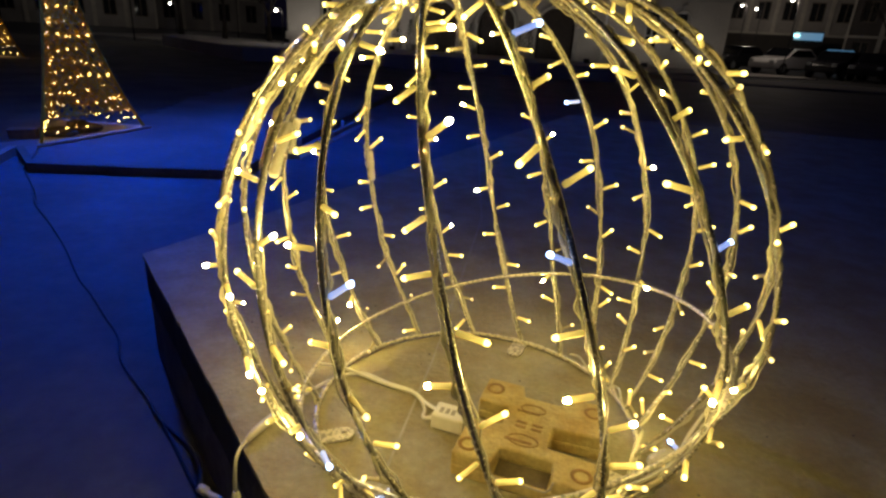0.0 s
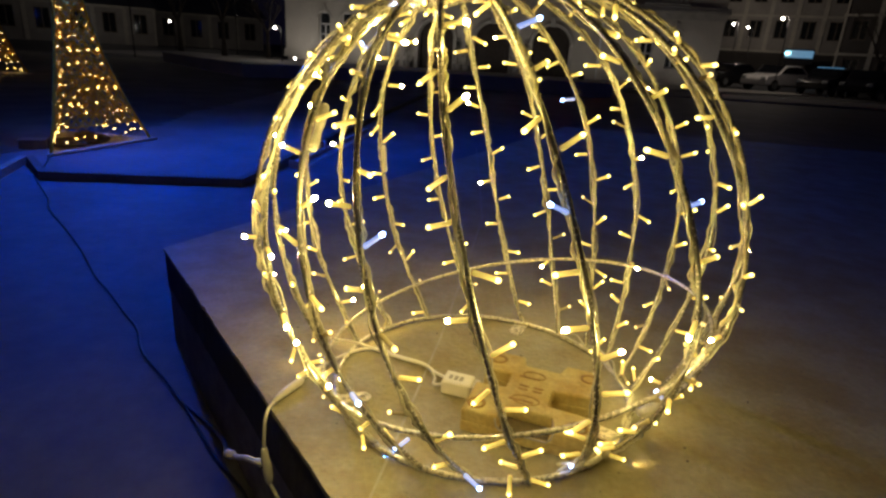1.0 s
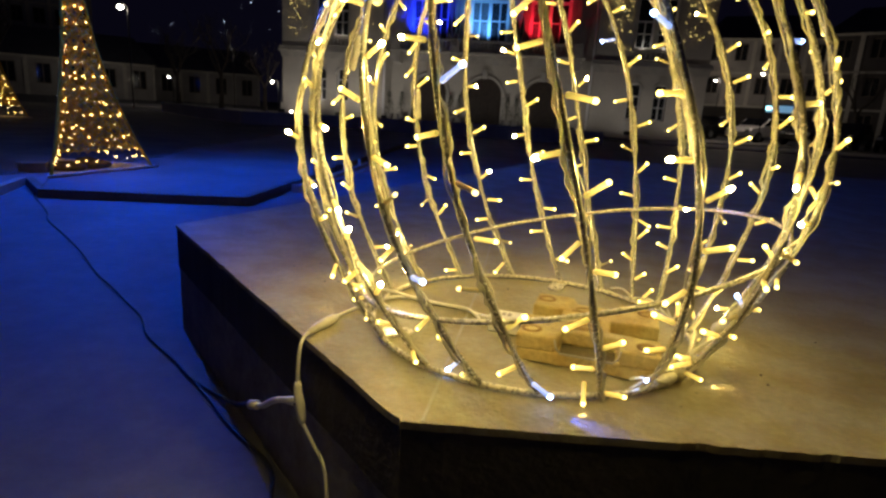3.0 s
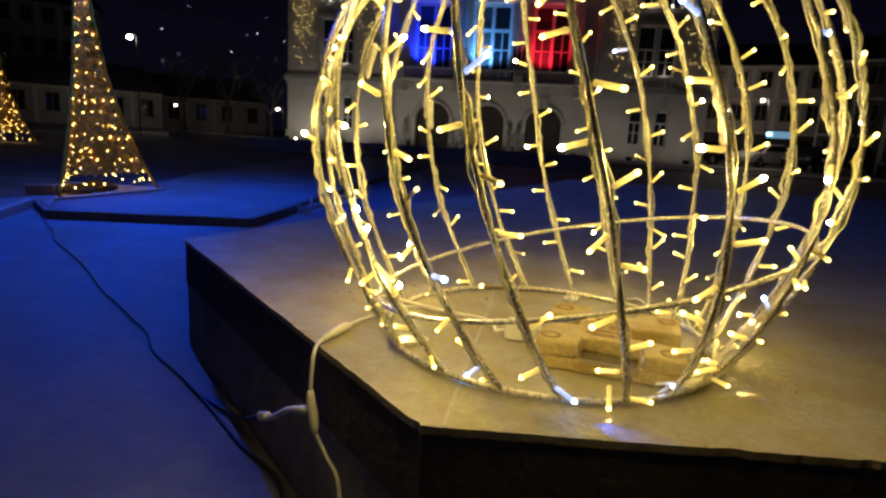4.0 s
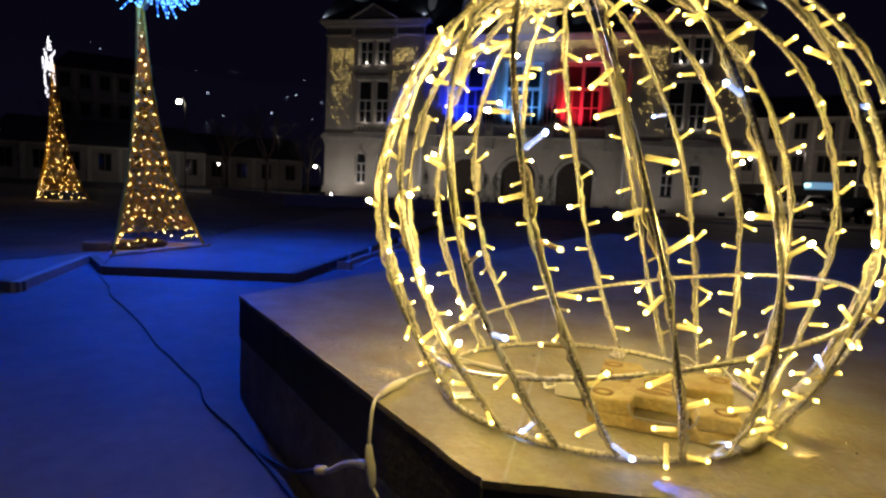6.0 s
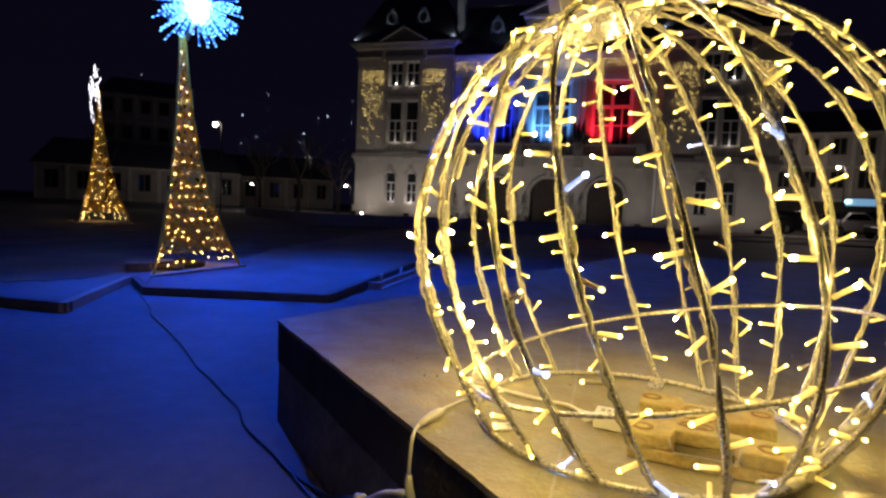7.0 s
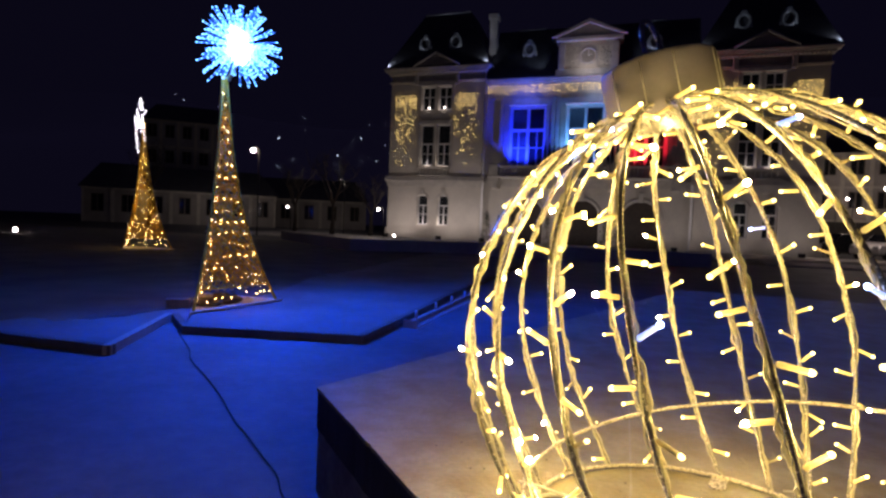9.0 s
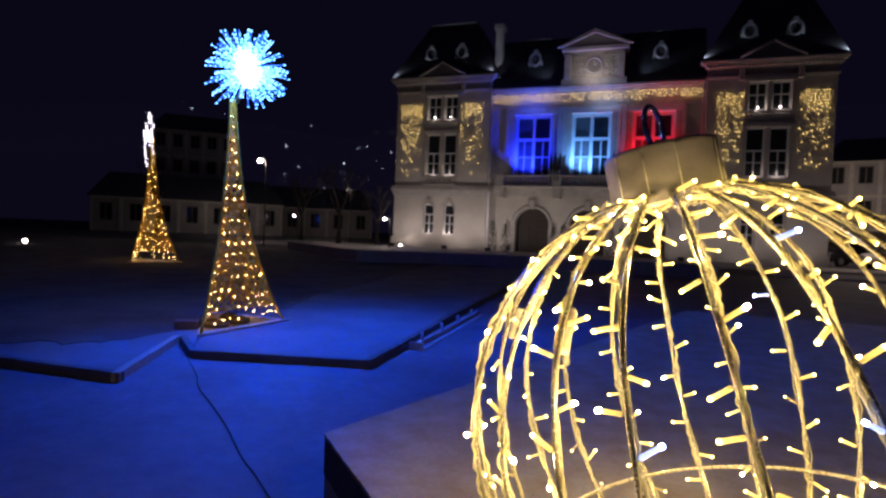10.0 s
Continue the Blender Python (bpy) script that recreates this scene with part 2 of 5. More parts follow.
M_LAMP = glow("lamp_glass", (1.0, 0.93, 0.8), 30.0, False)
M_HILLDOT = glow("far_window_light", (0.6, 0.75, 1.0), 3.0, False)
M_BARK = material("bare_bark", (0.075, 0.062, 0.05), 0.9, vary=0.35, scale=6, fine=40, bump=0.4)
M_CONIF = material("shrub_needles", (0.035, 0.05, 0.025), 0.8, vary=0.4, scale=6, fine=50, bump=0.2)
M_IRON = material("dark_iron", (0.03, 0.03, 0.033), 0.5, metal=0.6, vary=0.2, scale=10, fine=60, bump=0.1)
# Faint emission in the sky colour stands in for night haze on the hill.
M_HILL = glow("haze_glow_hillside", (0.19, 0.17, 0.50), 0.0082, False, (0.05, 0.055, 0.05))
M_RENDER = material("town_render", (0.36, 0.34, 0.31), 0.9, vary=0.25, scale=0.6, fine=8, bump=0.2)
M_RENDER2 = material("grey_render", (0.36, 0.36, 0.37), 0.9, vary=0.25, scale=0.6, fine=8, bump=0.2)
M_HOUSEDK = material("dark_house_wall", (0.09, 0.08, 0.075), 0.9, vary=0.25, scale=0.6, fine=8, bump=0.2)
M_SIGN = glow("cyan_shop_sign", (0.12, 0.55, 1.0), 0.4, False)
M_SIGNLAMP = glow("cyan_sign_lamp", (0.3, 0.8, 1.0), 6.0, False)
M_CARW = material("white_car_paint", (0.72, 0.72, 0.72), 0.25, vary=0.05, scale=3, fine=30, bump=0)
M_CARD = material("dark_car_paint", (0.02, 0.02, 0.024), 0.22, vary=0.1, scale=3, fine=30, bump=0)
M_CARGLASS = material("car_glass", (0.01, 0.011, 0.013), 0.08, vary=0.1, scale=3, fine=30, bump=0)
M_TYRE = material("tyre_rubber", (0.015, 0.015, 0.015), 0.85, vary=0.2, scale=10, fine=80, bump=0.2)
M_BASEPLATE = material("pale_base_plate", (0.50, 0.43, 0.33), 0.55, vary=0.25, scale=6, fine=60, bump=0.15)
M_GALV = material("weathered_galvanised_steel", (0.46, 0.46, 0.47), 0.5, metal=0.15, vary=0.25, scale=8, fine=60, bump=0.15)
M_SACK = material("dirty_sandbag", (0.16, 0.12, 0.08), 0.95, vary=0.4, scale=14, fine=90, bump=0.5)
M_WINDK = material("brown_joinery", (0.16, 0.13, 0.10), 0.6, vary=0.2, scale=4, fine=40, bump=0.05)
M_PROJ = material("grey_metal_box", (0.20, 0.17, 0.13), 0.6, vary=0.3, scale=10, fine=60, bump=0.2)


# ---- mesh helpers ----
def box(bm, x0, x1, y0, y1, z0, z1, bevel=0.0):
    vs = [bm.verts.new(p) for p in ((x0, y0, z0), (x1, y0, z0), (x1, y1, z0), (x0, y1, z0), (x0, y0, z1), (x1, y0, z1), (x1, y1, z1), (x0, y1, z1))]
    fs = [bm.faces.new([vs[i] for i in f]) for f in ((3, 2, 1, 0), (4, 5, 6, 7), (0, 1, 5, 4), (1, 2, 6, 5), (2, 3, 7, 6), (3, 0, 4, 7))]
    if bevel:
        bmesh.ops.bevel(bm, geom=list({e for f in fs for e in f.edges}), offset=bevel, segments=2, affect="EDGES", profile=0.5)
    return bm


def tube(bm, pts, r, n=8, closed=False, mat=0, cap=True):
    pts = [Vector(p) for p in pts]
    k = len(pts)
    rs = r if isinstance(r, (list, tuple)) else [r] * k
    rings, up = [], None
    for i, p in enumerate(pts):
        a = pts[(i - 1) % k] if closed or i else pts[0]
        b = pts[(i + 1) % k] if closed or i < k - 1 else pts[-1]
        t = (b - a).normalized()
        if up is None:
            up = t.orthogonal().normalized()
        up = (up - t * up.dot(t)).normalized()
        s = t.cross(up)
        rings.append([bm.verts.new(p + (up * math.cos(2 * math.pi * j / n) + s * math.sin(2 * math.pi * j / n)) * rs[i]) for j in range(n)])
    for i in range(k if closed else k - 1):
        A, B = rings[i], rings[(i + 1) % k]
        off = 0
        if closed and i == k - 1:
            off = min(range(n), key=lambda o: (A[0].co - B[o].co).length)
        for j in range(n):
            f = bm.faces.new((A[j], A[(j + 1) % n], B[(j + 1 + off) % n], B[(j + off) % n]))
            f.smooth, f.material_index = True, mat
    if cap and not closed:
        for ring in (list(reversed(rings[0])), rings[-1]):
            f = bm.faces.new(ring)
            f.material_index = mat
    return bm


def lathe(bm, prof, n=24, centre=(0, 0, 0), mat=0, smooth=True):
    """Turns a profile of (radius, height) about the vertical through centre."""
    c = Vector(centre)
    rings = [[bm.verts.new(c + Vector((r * math.cos(2 * math.pi * j / n), r * math.sin(2 * math.pi * j / n), z))) for j in range(n)] for r, z in prof]
    for A, B in zip(rings, rings[1:]):
        for j in range(n):
            f = bm.faces.new((A[j], A[(j + 1) % n], B[(j + 1) % n], B[j]))
            f.smooth, f.material_index = smooth, mat
    for ring, (r, z) in ((list(reversed(rings[0])), prof[0]), (rings[-1], prof[-1])):
        if r > 1e-5:
            bm.faces.new(ring).material_index = mat
    return bm


def prism(bm, poly, z0, z1):
    lo, hi = [bm.verts.new((x, y, z0)) for x, y in poly], [bm.verts.new((x, y, z1)) for x, y in poly]
    bm.faces.new(list(reversed(lo)))
    bm.faces.new(hi)
    k = len(poly)
    for i in range(k):
        bm.faces.new((lo[i], lo[(i + 1) % k], hi[(i + 1) % k], hi[i]))
    bmesh.ops.recalc_face_normals(bm, faces=bm.faces)
    return bm


def prism_y(bm, poly, y0, y1):
    """A prism of an outline in x and z, from y0 to y1."""
    a, b = [bm.verts.new((x, y0, z)) for x, z in poly], [bm.verts.new((x, y1, z)) for x, z in poly]
    fs = [bm.faces.new(a), bm.faces.new(list(reversed(b)))]
    k = len(poly)
    for i in range(k):
        fs.append(bm.faces.new((a[(i + 1) % k], a[i], b[i], b[(i + 1) % k])))
    bmesh.ops.recalc_face_normals(bm, faces=fs)
    return bm


def mesh_of(name, bm, *mats):
    me = bpy.data.meshes.new(name)
    bm.to_mesh(me)
    bm.free()
    for m in mats:
        me.materials.append(m)
    return me


def part(name, bm, mat, parent, label=""):
    ob = new(name, mesh_of(name, bm, *(mat if isinstance(mat, (list, tuple)) else (mat,))))
    ob.parent = parent
    if label:
        tagged(ob, label)
    return ob


def thing(name, label, category, group="", kind="", at=(0, 0, 0), turn=0.0):
    ob = new(name)
    ob.matrix_world = pose(*at, 0, 0, turn)
    return tagged(ob, label, category, group, kind)


def solid(name, bm, mat, label, category, group="", kind=""):
    return tagged(new(name, mesh_of(name, bm, *(mat if isinstance(mat, (list, tuple)) else (mat,)))), label, category, group, kind)


def B():
    return bmesh.new()


def pierced(bm, x0, x1, z0, z1, y0, y1, holes):
    """A wall from y0 (front) to y1 with rectangular holes (hx0, hx1, hz0, hz1) right through it."""
    xs = sorted({x0, x1, *[h[0] for h in holes], *[h[1] for h in holes]})
    zs = sorted({z0, z1, *[h[2] for h in holes], *[h[3] for h in holes]})

    def full(i, k):
        if not (0 <= i < len(xs) - 1 and 0 <= k < len(zs) - 1):
            return False
        cx, cz = (xs[i] + xs[i + 1]) / 2, (zs[k] + zs[k + 1]) / 2
        return not any(h[0] < cx < h[1] and h[2] < cz < h[3] for h in holes)

    def quad(*ps):
        bm.faces.new([bm.verts.new(p) for p in ps])
    for i in range(len(xs) - 1):
        for k in range(len(zs) - 1):
            if not full(i, k):
                continue
            a, b, c, d = xs[i], xs[i + 1], zs[k], zs[k + 1]
            quad((a, y0, c), (b, y0, c), (b, y0, d), (a, y0, d))
            quad((b, y1, c), (a, y1, c), (a, y1, d), (b, y1, d))
            if not full(i - 1, k):
                quad((a, y1, c), (a, y0, c), (a, y0, d), (a, y1, d))
            if not full(i + 1, k):
                quad((b, y0, c), (b, y1, c), (b, y1, d), (b, y0, d))
            if not full(i, k - 1):
                quad((a, y1, c), (b, y1, c), (b, y0, c), (a, y0, c))
            if not full(i, k + 1):
                quad((a, y0, d), (b, y0, d), (b, y1, d), (a, y1, d))
    bmesh.ops.remove_doubles(bm, verts=bm.verts, dist=1e-4)
    return bm


def arch_fill(bm, x0, x1, zs, y0, y1, n=12):
    """The two spandrels that turn a square opening's top into a round arch springing at zs."""
    r, cx = (x1 - x0) / 2, (x0 + x1) / 2
    arc = [(cx + r * math.cos(math.pi * i / n), zs + r * math.sin(math.pi * i / n)) for i in range(n + 1)]
    prism_y(bm, [(x1, zs + r)] + list(reversed([(x, z) for x, z in arc[: n // 2 + 1]])), y0, y1)
    prism_y(bm, [(x0, zs + r)] + [(x, z) for x, z in reversed(arc[n // 2:])][::-1], y0, y1)
    return bm


# ---- ground ----
def chipped(poly, step=0.009, amp=0.002):
    out = []
    for (ax, ay), (bx, by) in zip(poly, poly[1:] + poly[:1]):
        L = math.hypot(bx - ax, by - ay)
        k = max(2, int(L / step))
        for i in range(k):
            s = i / k
            a = 0 if i == 0 else amp * noise.noise(Vector((ax + s * 31, ay + s * 17 * L, 0.3))) + (0.022 * max(0, noise.noise(Vector((bx * 3 + s * 23 * L, 2.2, ay))) - 0.3))
            out.append((ax + (bx - ax) * s + a * -(by - ay) / L, ay + (by - ay) * s + a * (bx - ax) / L))
    return out


bm = B()
bmesh.ops.create_grid(bm, x_segments=40, y_segments=40, size=900)
for v in bm.verts:
    v.co.z = -0.02
solid("ground", bm, M_ASPH, "dark asphalt square reaching into the night", "ground", kind="structure")
bm = B()
prism(bm, [(-9, -6), (9, -6), (12, -2), (12, 22.6), (4.0, 22.5), (-3, 24.5), (-9, 13)], -0.018, 0.0)
solid("basin_floor", bm, M_BASIN, "smooth painted concrete floor of a drained shallow basin, washed in blue light", "floor", kind="structure")
KERB = [(-9.0, 2.43), (-3.26, 2.875), (-3.92, 4.06), (-3.39, 3.64), (-2.0, 4.04), (-2.05, 4.72), (-2.15, 5.73), (-2.28, 6.9), (-2.55, 10.4), (-2.9, 15.5)]
bm = B()
prism(bm, KERB + [(-9.0, 22.0)], 0.001, 0.058)
solid("raised_platform", bm, M_SLAB, "low raised concrete platform stepping up from the basin", "platform", kind="structure")
kerb = thing("kerb", "dark stone edging along the raised platform", "kerb", kind="structure")
for (ax, ay), (bx, by) in zip(KERB[:-1], KERB[1:]):
    L = math.hypot(bx - ax, by - ay)
    u = ((bx - ax) / L, (by - ay) / L)
    nv = (u[1], -u[0])
    cnt = max(1, round(L / 1.0))
    for i in range(cnt):
        s0, s1 = L * i / cnt + 0.004, L * (i + 1) / cnt - 0.004
        q = [(ax + u[0] * s + nv[0] * o, ay + u[1] * s + nv[1] * o) for s, o in ((s0, 0.006), (s1, 0.006), (s1, -0.05), (s0, -0.05))]
        side_ = (ax, ay) == KERB[1]
        stone = part("kerb_stone", prism(B(), q, 0.0, 0.064 + random.uniform(-0.002, 0.002)), M_JOINT if side_ else M_KERB, kerb)
        if side_:
            tagged(stone, "bare pale concrete step")
bm = B()
prism(bm, chipped([(-4.12, 4.25), (-4.0, 4.6), (-4.15, 5.7), (-4.75, 7.8), (-5.0, 9.6), (-5.6, 12.5), (-6.6, 20), (-60, 24), (-60, 0), (-9, 2.62), (-4.95, 3.03), (-4.2, 3.5)], 0.12, 0.16), 0.03, 0.064)
solid("lawn", bm, M_LAWN, "dark worn winter lawn behind the platform", "lawn", kind="structure")
bm = B()
prism(bm, [(4.2, 22.75), (6.4, 23.0), (11.6, 23.55), (32, 25.8), (32, 29.5), (11.5, 27.2), (4.6, 26.4)], -0.015, 0.05)
solid("pavement", bm, M_PAVE, "pale paved strip beside the parked cars", "pavement", kind="structure")
bm = B()
prism(bm, [(-24, 26.5), (-7, 24.8), (4.2, 27.2), (13, 33), (13, 35.2), (-24, 35.2)], -0.015, 0.04)
solid("forecourt", bm, M_PAVE, "paved forecourt before the town hall", "pavement", kind="structure")
low = [(-14.5, 20.5), (-11.0, 17.4), (-8.3, 15.3), (-7.0, 16.6), (-5.0, 17.8), (-2.0, 18.6), (2.0, 19.0)]
bm = B()
for (ax, ay), (bx, by) in zip(low, low[1:]):
    prism(bm, [(ax, ay), (bx, by), (bx - 0.15, by + 0.35), (ax - 0.15, ay + 0.35)], 0.0, 0.42)
solid("low_wall", bm, M_STONE, "low pale concrete wall at the far rim of the basin", "low wall", kind="structure")

# ---- plinth ----
PC, PF = (-1.018, 1.80), (0.0, 0.822)
plinth = thing("concrete_bench", "broad grey concrete bench block with a chipped edge", "bench")
OUT = [PF, (0.60, 0.902), (2.9, 1.22), (4.6, 2.6), (4.6, 6.6), (0.42, 6.6), PC]
HT = 0.37


bm = B()
rim = chipped(OUT)
prism(bm, rim, HT - 0.012, HT)
part("top_slab", bm, M_CONC, plinth, "smooth trowelled concrete top")
cxp, cyp = 1.6, 3.2
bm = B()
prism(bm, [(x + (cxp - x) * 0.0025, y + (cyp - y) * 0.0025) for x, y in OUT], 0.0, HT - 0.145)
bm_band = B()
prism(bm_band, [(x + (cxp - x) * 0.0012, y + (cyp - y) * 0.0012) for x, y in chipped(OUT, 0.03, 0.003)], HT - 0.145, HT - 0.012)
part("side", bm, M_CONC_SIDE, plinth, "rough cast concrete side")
part("upper_band", bm_band, M_CONC_BAND, plinth, "darker concrete band under the top edge")
bm = B()
for (ax, ay), (bx, by) in (((0.03, 0.83), (0.035, 1.45)), ((0.035, 1.45), (0.0, 2.6)), ((0.0, 2.6), (-0.3, 4.6))):
    prism(bm, [(ax - 0.0025, ay), (ax + 0.0025, ay), (bx + 0.0025, by), (bx - 0.0025, by)], HT, HT + 0.0012)
part("joint", bm, M_JOINT, plinth, "thin pale casting joint across the top")

bm = B()
rg = random.Random(21)
for k in range(260):
    gx, gy, gr = rg.uniform(-0.5, 1.6), rg.uniform(0.95, 2.4), rg.choice((0.0009, 0.0012, 0.0016, 0.003))
    if gy < 0.95 + max(0, -gx) * 1.1:
        continue
    lathe(bm, [(0, 0.0), (gr, gr * 0.4), (gr * 0.6, gr), (0, gr * 1.1)], 5, (gx, gy, HT))
solid("grit", bm, M_KERB, "scattered dark grit on the concrete bench top", "grit", kind="stuff")

# ---- the lit bauble ----
C, R = Vector((0.159, 1.24, 0.756)), 0.452
AX = Vector((-0.238, 0, 1)).normalized()
EX = Vector((0, 1, 0)).cross(AX).normalized()
EY = AX.cross(EX)
AZ = (13.5, 29.5, 46.3, 61.5, 78.3, 96.0, 115.2, 134.6, 151.0, 166.5, 185.0, 204.5, 223.5, 239.3, 254.2, 272.2, 290.2, 312.0, 332.3, 352.5)
RING_C, RING_R, RING_Z = Vector((0.163, 1.268, HT + 0.008)), 0.323, HT + 0.008
bauble = thing("christmas_bauble", "large round wire-framed christmas bauble wound with warm white lights", "light decoration")


def on_ball(az, th, r=R):
    a, t = radians(az), radians(th)
    return C + (EX * math.cos(a) + EY * math.sin(a)) * (r * math.sin(t)) + AX * (r * math.cos(t))


def ring_point(az):
    a = radians(az)
    px, py, dx, dy = 0.272 - RING_C.x, 1.243 - RING_C.y, math.cos(a), math.sin(a)
    h_ = px * dx + py * dy
    s_ = -h_ + math.sqrt(h_ * h_ - (px * px + py * py - RING_R**2))
    return Vector((RING_C.x + px + dx * s_, RING_C.y + py + dy * s_, RING_Z))


def rib_path(az, k=44):
    pts = [on_ball(az, 9 + (94 - 9) * i / k, R - 0.03 * max(0, 1 - i / 3) ** 2) for i in range(k + 1)]
    bulge = 0.013 * max(0.0, -math.sin(radians(az)))   # the near ribs sag a little sideways
    pts = [p + Vector((bulge * max(0, (i / k - 0.55) / 0.45) ** 1.3, 0, 0)) for i, p in enumerate(pts)]
    p0, p1 = pts[-1], ring_point(az)
    d0 = (pts[-1] - pts[-2]).normalized()
    gap = (p1 - p0).length
    down = (p1 - p0).normalized()
    d1 = (down * 1.7 - d0 * 0.7).normalized()
    n = max(3, round(gap / 0.02))
    for i in range(1, n + 1):
        s = i / n
        h00, h10, h01, h11 = 2 * s**3 - 3 * s**2 + 1, s**3 - 2 * s**2 + s, -2 * s**3 + 3 * s**2, s**3 - s**2
        pts.append(p0 * h00 + d0 * (h10 * gap) + p1 * h01 + d1 * (h11 * gap))
    return pts


def bulb_mesh(name, sleeve, tip, r=0.0034):
    """A clear sleeve with the domed end of the LED at its tip."""
    bm = B()
    lathe(bm, [(0.0024, 0.0), (0.0037, 0.002), (0.0037, 0.007), (0.0033, 0.009), (0.0032, 0.0300)], 10)
    lathe(bm, [(0.0032, 0.0300), (r, 0.0318), (r, 0.0335), (r * 0.8, 0.0352), (r * 0.4, 0.0363), (0.0, 0.0366)], 10, mat=1)
    return mesh_of(name, bm, sleeve, tip)


BULBS = [bulb_mesh("bulb", M_BULB, M_TIP), bulb_mesh("bulb", M_SLEEVE, M_TIPDIM), bulb_mesh("bulb", M_COOL, M_COOLTIP), bulb_mesh("bulb", M_BULB, M_TIPHOT, 0.0028)]
rng = random.Random(7)


def hang_bulb(at, way, parent, hot=True):
    q = rng.random() * (1 if hot else 0.86)
    ob = new("bulb", BULBS[2 if q < 0.035 else 1 if q < 0.19 else 3 if q > (0.80 if at.x < 0.12 else 0.91) and HT + 0.09 < at.z < C.z + 0.37 else 0])
    ob.parent = parent
    ob.matrix_local = Matrix.Translation(at) @ way.to_track_quat("Z", "Y").to_matrix().to_4x4() @ Matrix.Scale(rng.uniform(0.86, 1.06), 4)


def cable_round(path, off, turns, phase, wob=0.0015, k=3):
    """A strand that winds about a path at a distance."""
    fine = []
    for a, b in zip(path, path[1:]):
        fine += [a.lerp(b, j / k) for j in range(k)]
    fine.append(path[-1])
    out, run = [], 0.0
    for i, p in enumerate(fine):
        t = (fine[min(i + 1, len(fine) - 1)] - fine[max(i - 1, 0)]).normalized()
        o = (p - C).normalized()
        o = (o - t * o.dot(t)).normalized()
        s = t.cross(o)
        run += (p - fine[i - 1]).length if i else 0
        a = phase + run * turns * 2 * math.pi
        r = off + wob * noise.noise(p * 40 + Vector((phase, 0, 0)))
        out.append(p + (o * math.cos(a) + s * math.sin(a)) * r)
    return out


for ri, az in enumerate(AZ):
    path = rib_path(az)
    part("rib", tube(B(), path, 0.0043, 8), M_STEEL, bauble, "slim shiny metal rib")
    bm = B()
    ph = rng.uniform(0, 6)
    core_ = cable_round(path, 0.0062, 1.6, ph, 0.006)
    tube(bm, core_, 0.0015, 5)
    for q_ in range(2):
        tube(bm, cable_round(core_, 0.0026, 15.0 + 6 * q_, ph + q_ * 3.14, 0.0016, 2), 0.0013, 5)
    tube(bm, cable_round(path, 0.0066, 3.0, ph + 2.6, 0.004), 0.0014, 5)
    string = part("light_string", bm, M_CABLE, bauble, "clear twisted cable strung with warm lights")
    lens = [0.0]
    for a, b in zip(path, path[1:]):
        lens.append(lens[-1] + (b - a).length)
    s, side = 0.03 + rng.uniform(0, 0.04), rng.choice((-1, 1))
    while s < lens[-1] - 0.01:
        i = max(j for j in range(len(lens) - 1) if lens[j] <= s)
        p = path[i].lerp(path[i + 1], (s - lens[i]) / (lens[i + 1] - lens[i]))
        t = (path[i + 1] - path[i]).normalized()
        o = (p - C).normalized()
        o = (o - t * o.dot(t)).normalized()
        w = t.cross(o)
        way = (w * side + o * rng.uniform(-0.55, 0.6) + t * rng.uniform(-0.75, 0.75)).normalized()
        hang_bulb(p + way * 0.007, way, string)
        side = -side if rng.random() < 0.8 else side
        s += rng.uniform(0.046, 0.082)
# belt and foot rings
belt_c = C - AX * 0.222
belt_r = 0.398
part("belt_ring", tube(B(), [belt_c + (EX * math.cos(2 * math.pi * i / 96) + EY * math.sin(2 * math.pi * i / 96)) * (belt_r - 0.008) for i in range(96)], 0.0042, 8, True), M_WHITEROD, bauble, "thin pale metal ring round the lower part")
foot = part("foot_ring", tube(B(), [RING_C + Vector((math.cos(2 * math.pi * i / 96), math.sin(2 * math.pi * i / 96), 0)) * RING_R for i in range(96)], 0.0051, 8, True), M_WHITEROD, bauble, "pale metal ring lying on the concrete")
# wrapped cable along the right of the foot ring, with its taped joints
wrap = [ring_point(az) + Vector((0, 0, 0.012)) for az in range(284, 440, 6)]
bm = B()
tube(bm, cable_round(wrap, 0.009, 5, 1.0), 0.003, 6)
tube(bm, cable_round(wrap, 0.009, 7, 3.0), 0.0026, 6)
string = part("light_string", bm, M_CABLE, bauble, "clear cable wound along the foot ring")
for i in range(2, len(wrap) - 1, 5):
    way = Vector((rng.uniform(-1, 1), rng.uniform(-1, 1), rng.uniform(0.1, 0.9))).normalized()
    hang_bulb(wrap[i] + way * 0.008, way, string, False)
lift = [ring_point(300).lerp(on_ball(350, 118), s) + Vector((0.03, -0.02, 0.02)) * math.sin(s * math.pi) for s in [i / 14 for i in range(15)]]
string = part("light_string", tube(B(), cable_round(lift, 0.006, 6, 0.4), 0.0030, 6), M_CABLE, bauble, "loose bundle of clear cable between ribs")
for i in range(2, 14, 4):
    way = Vector((rng.uniform(-1, 1), rng.uniform(-1, 0.4), rng.uniform(-0.4, 0.7))).normalized()
    hang_bulb(lift[i] + way * 0.007, way, string, False)
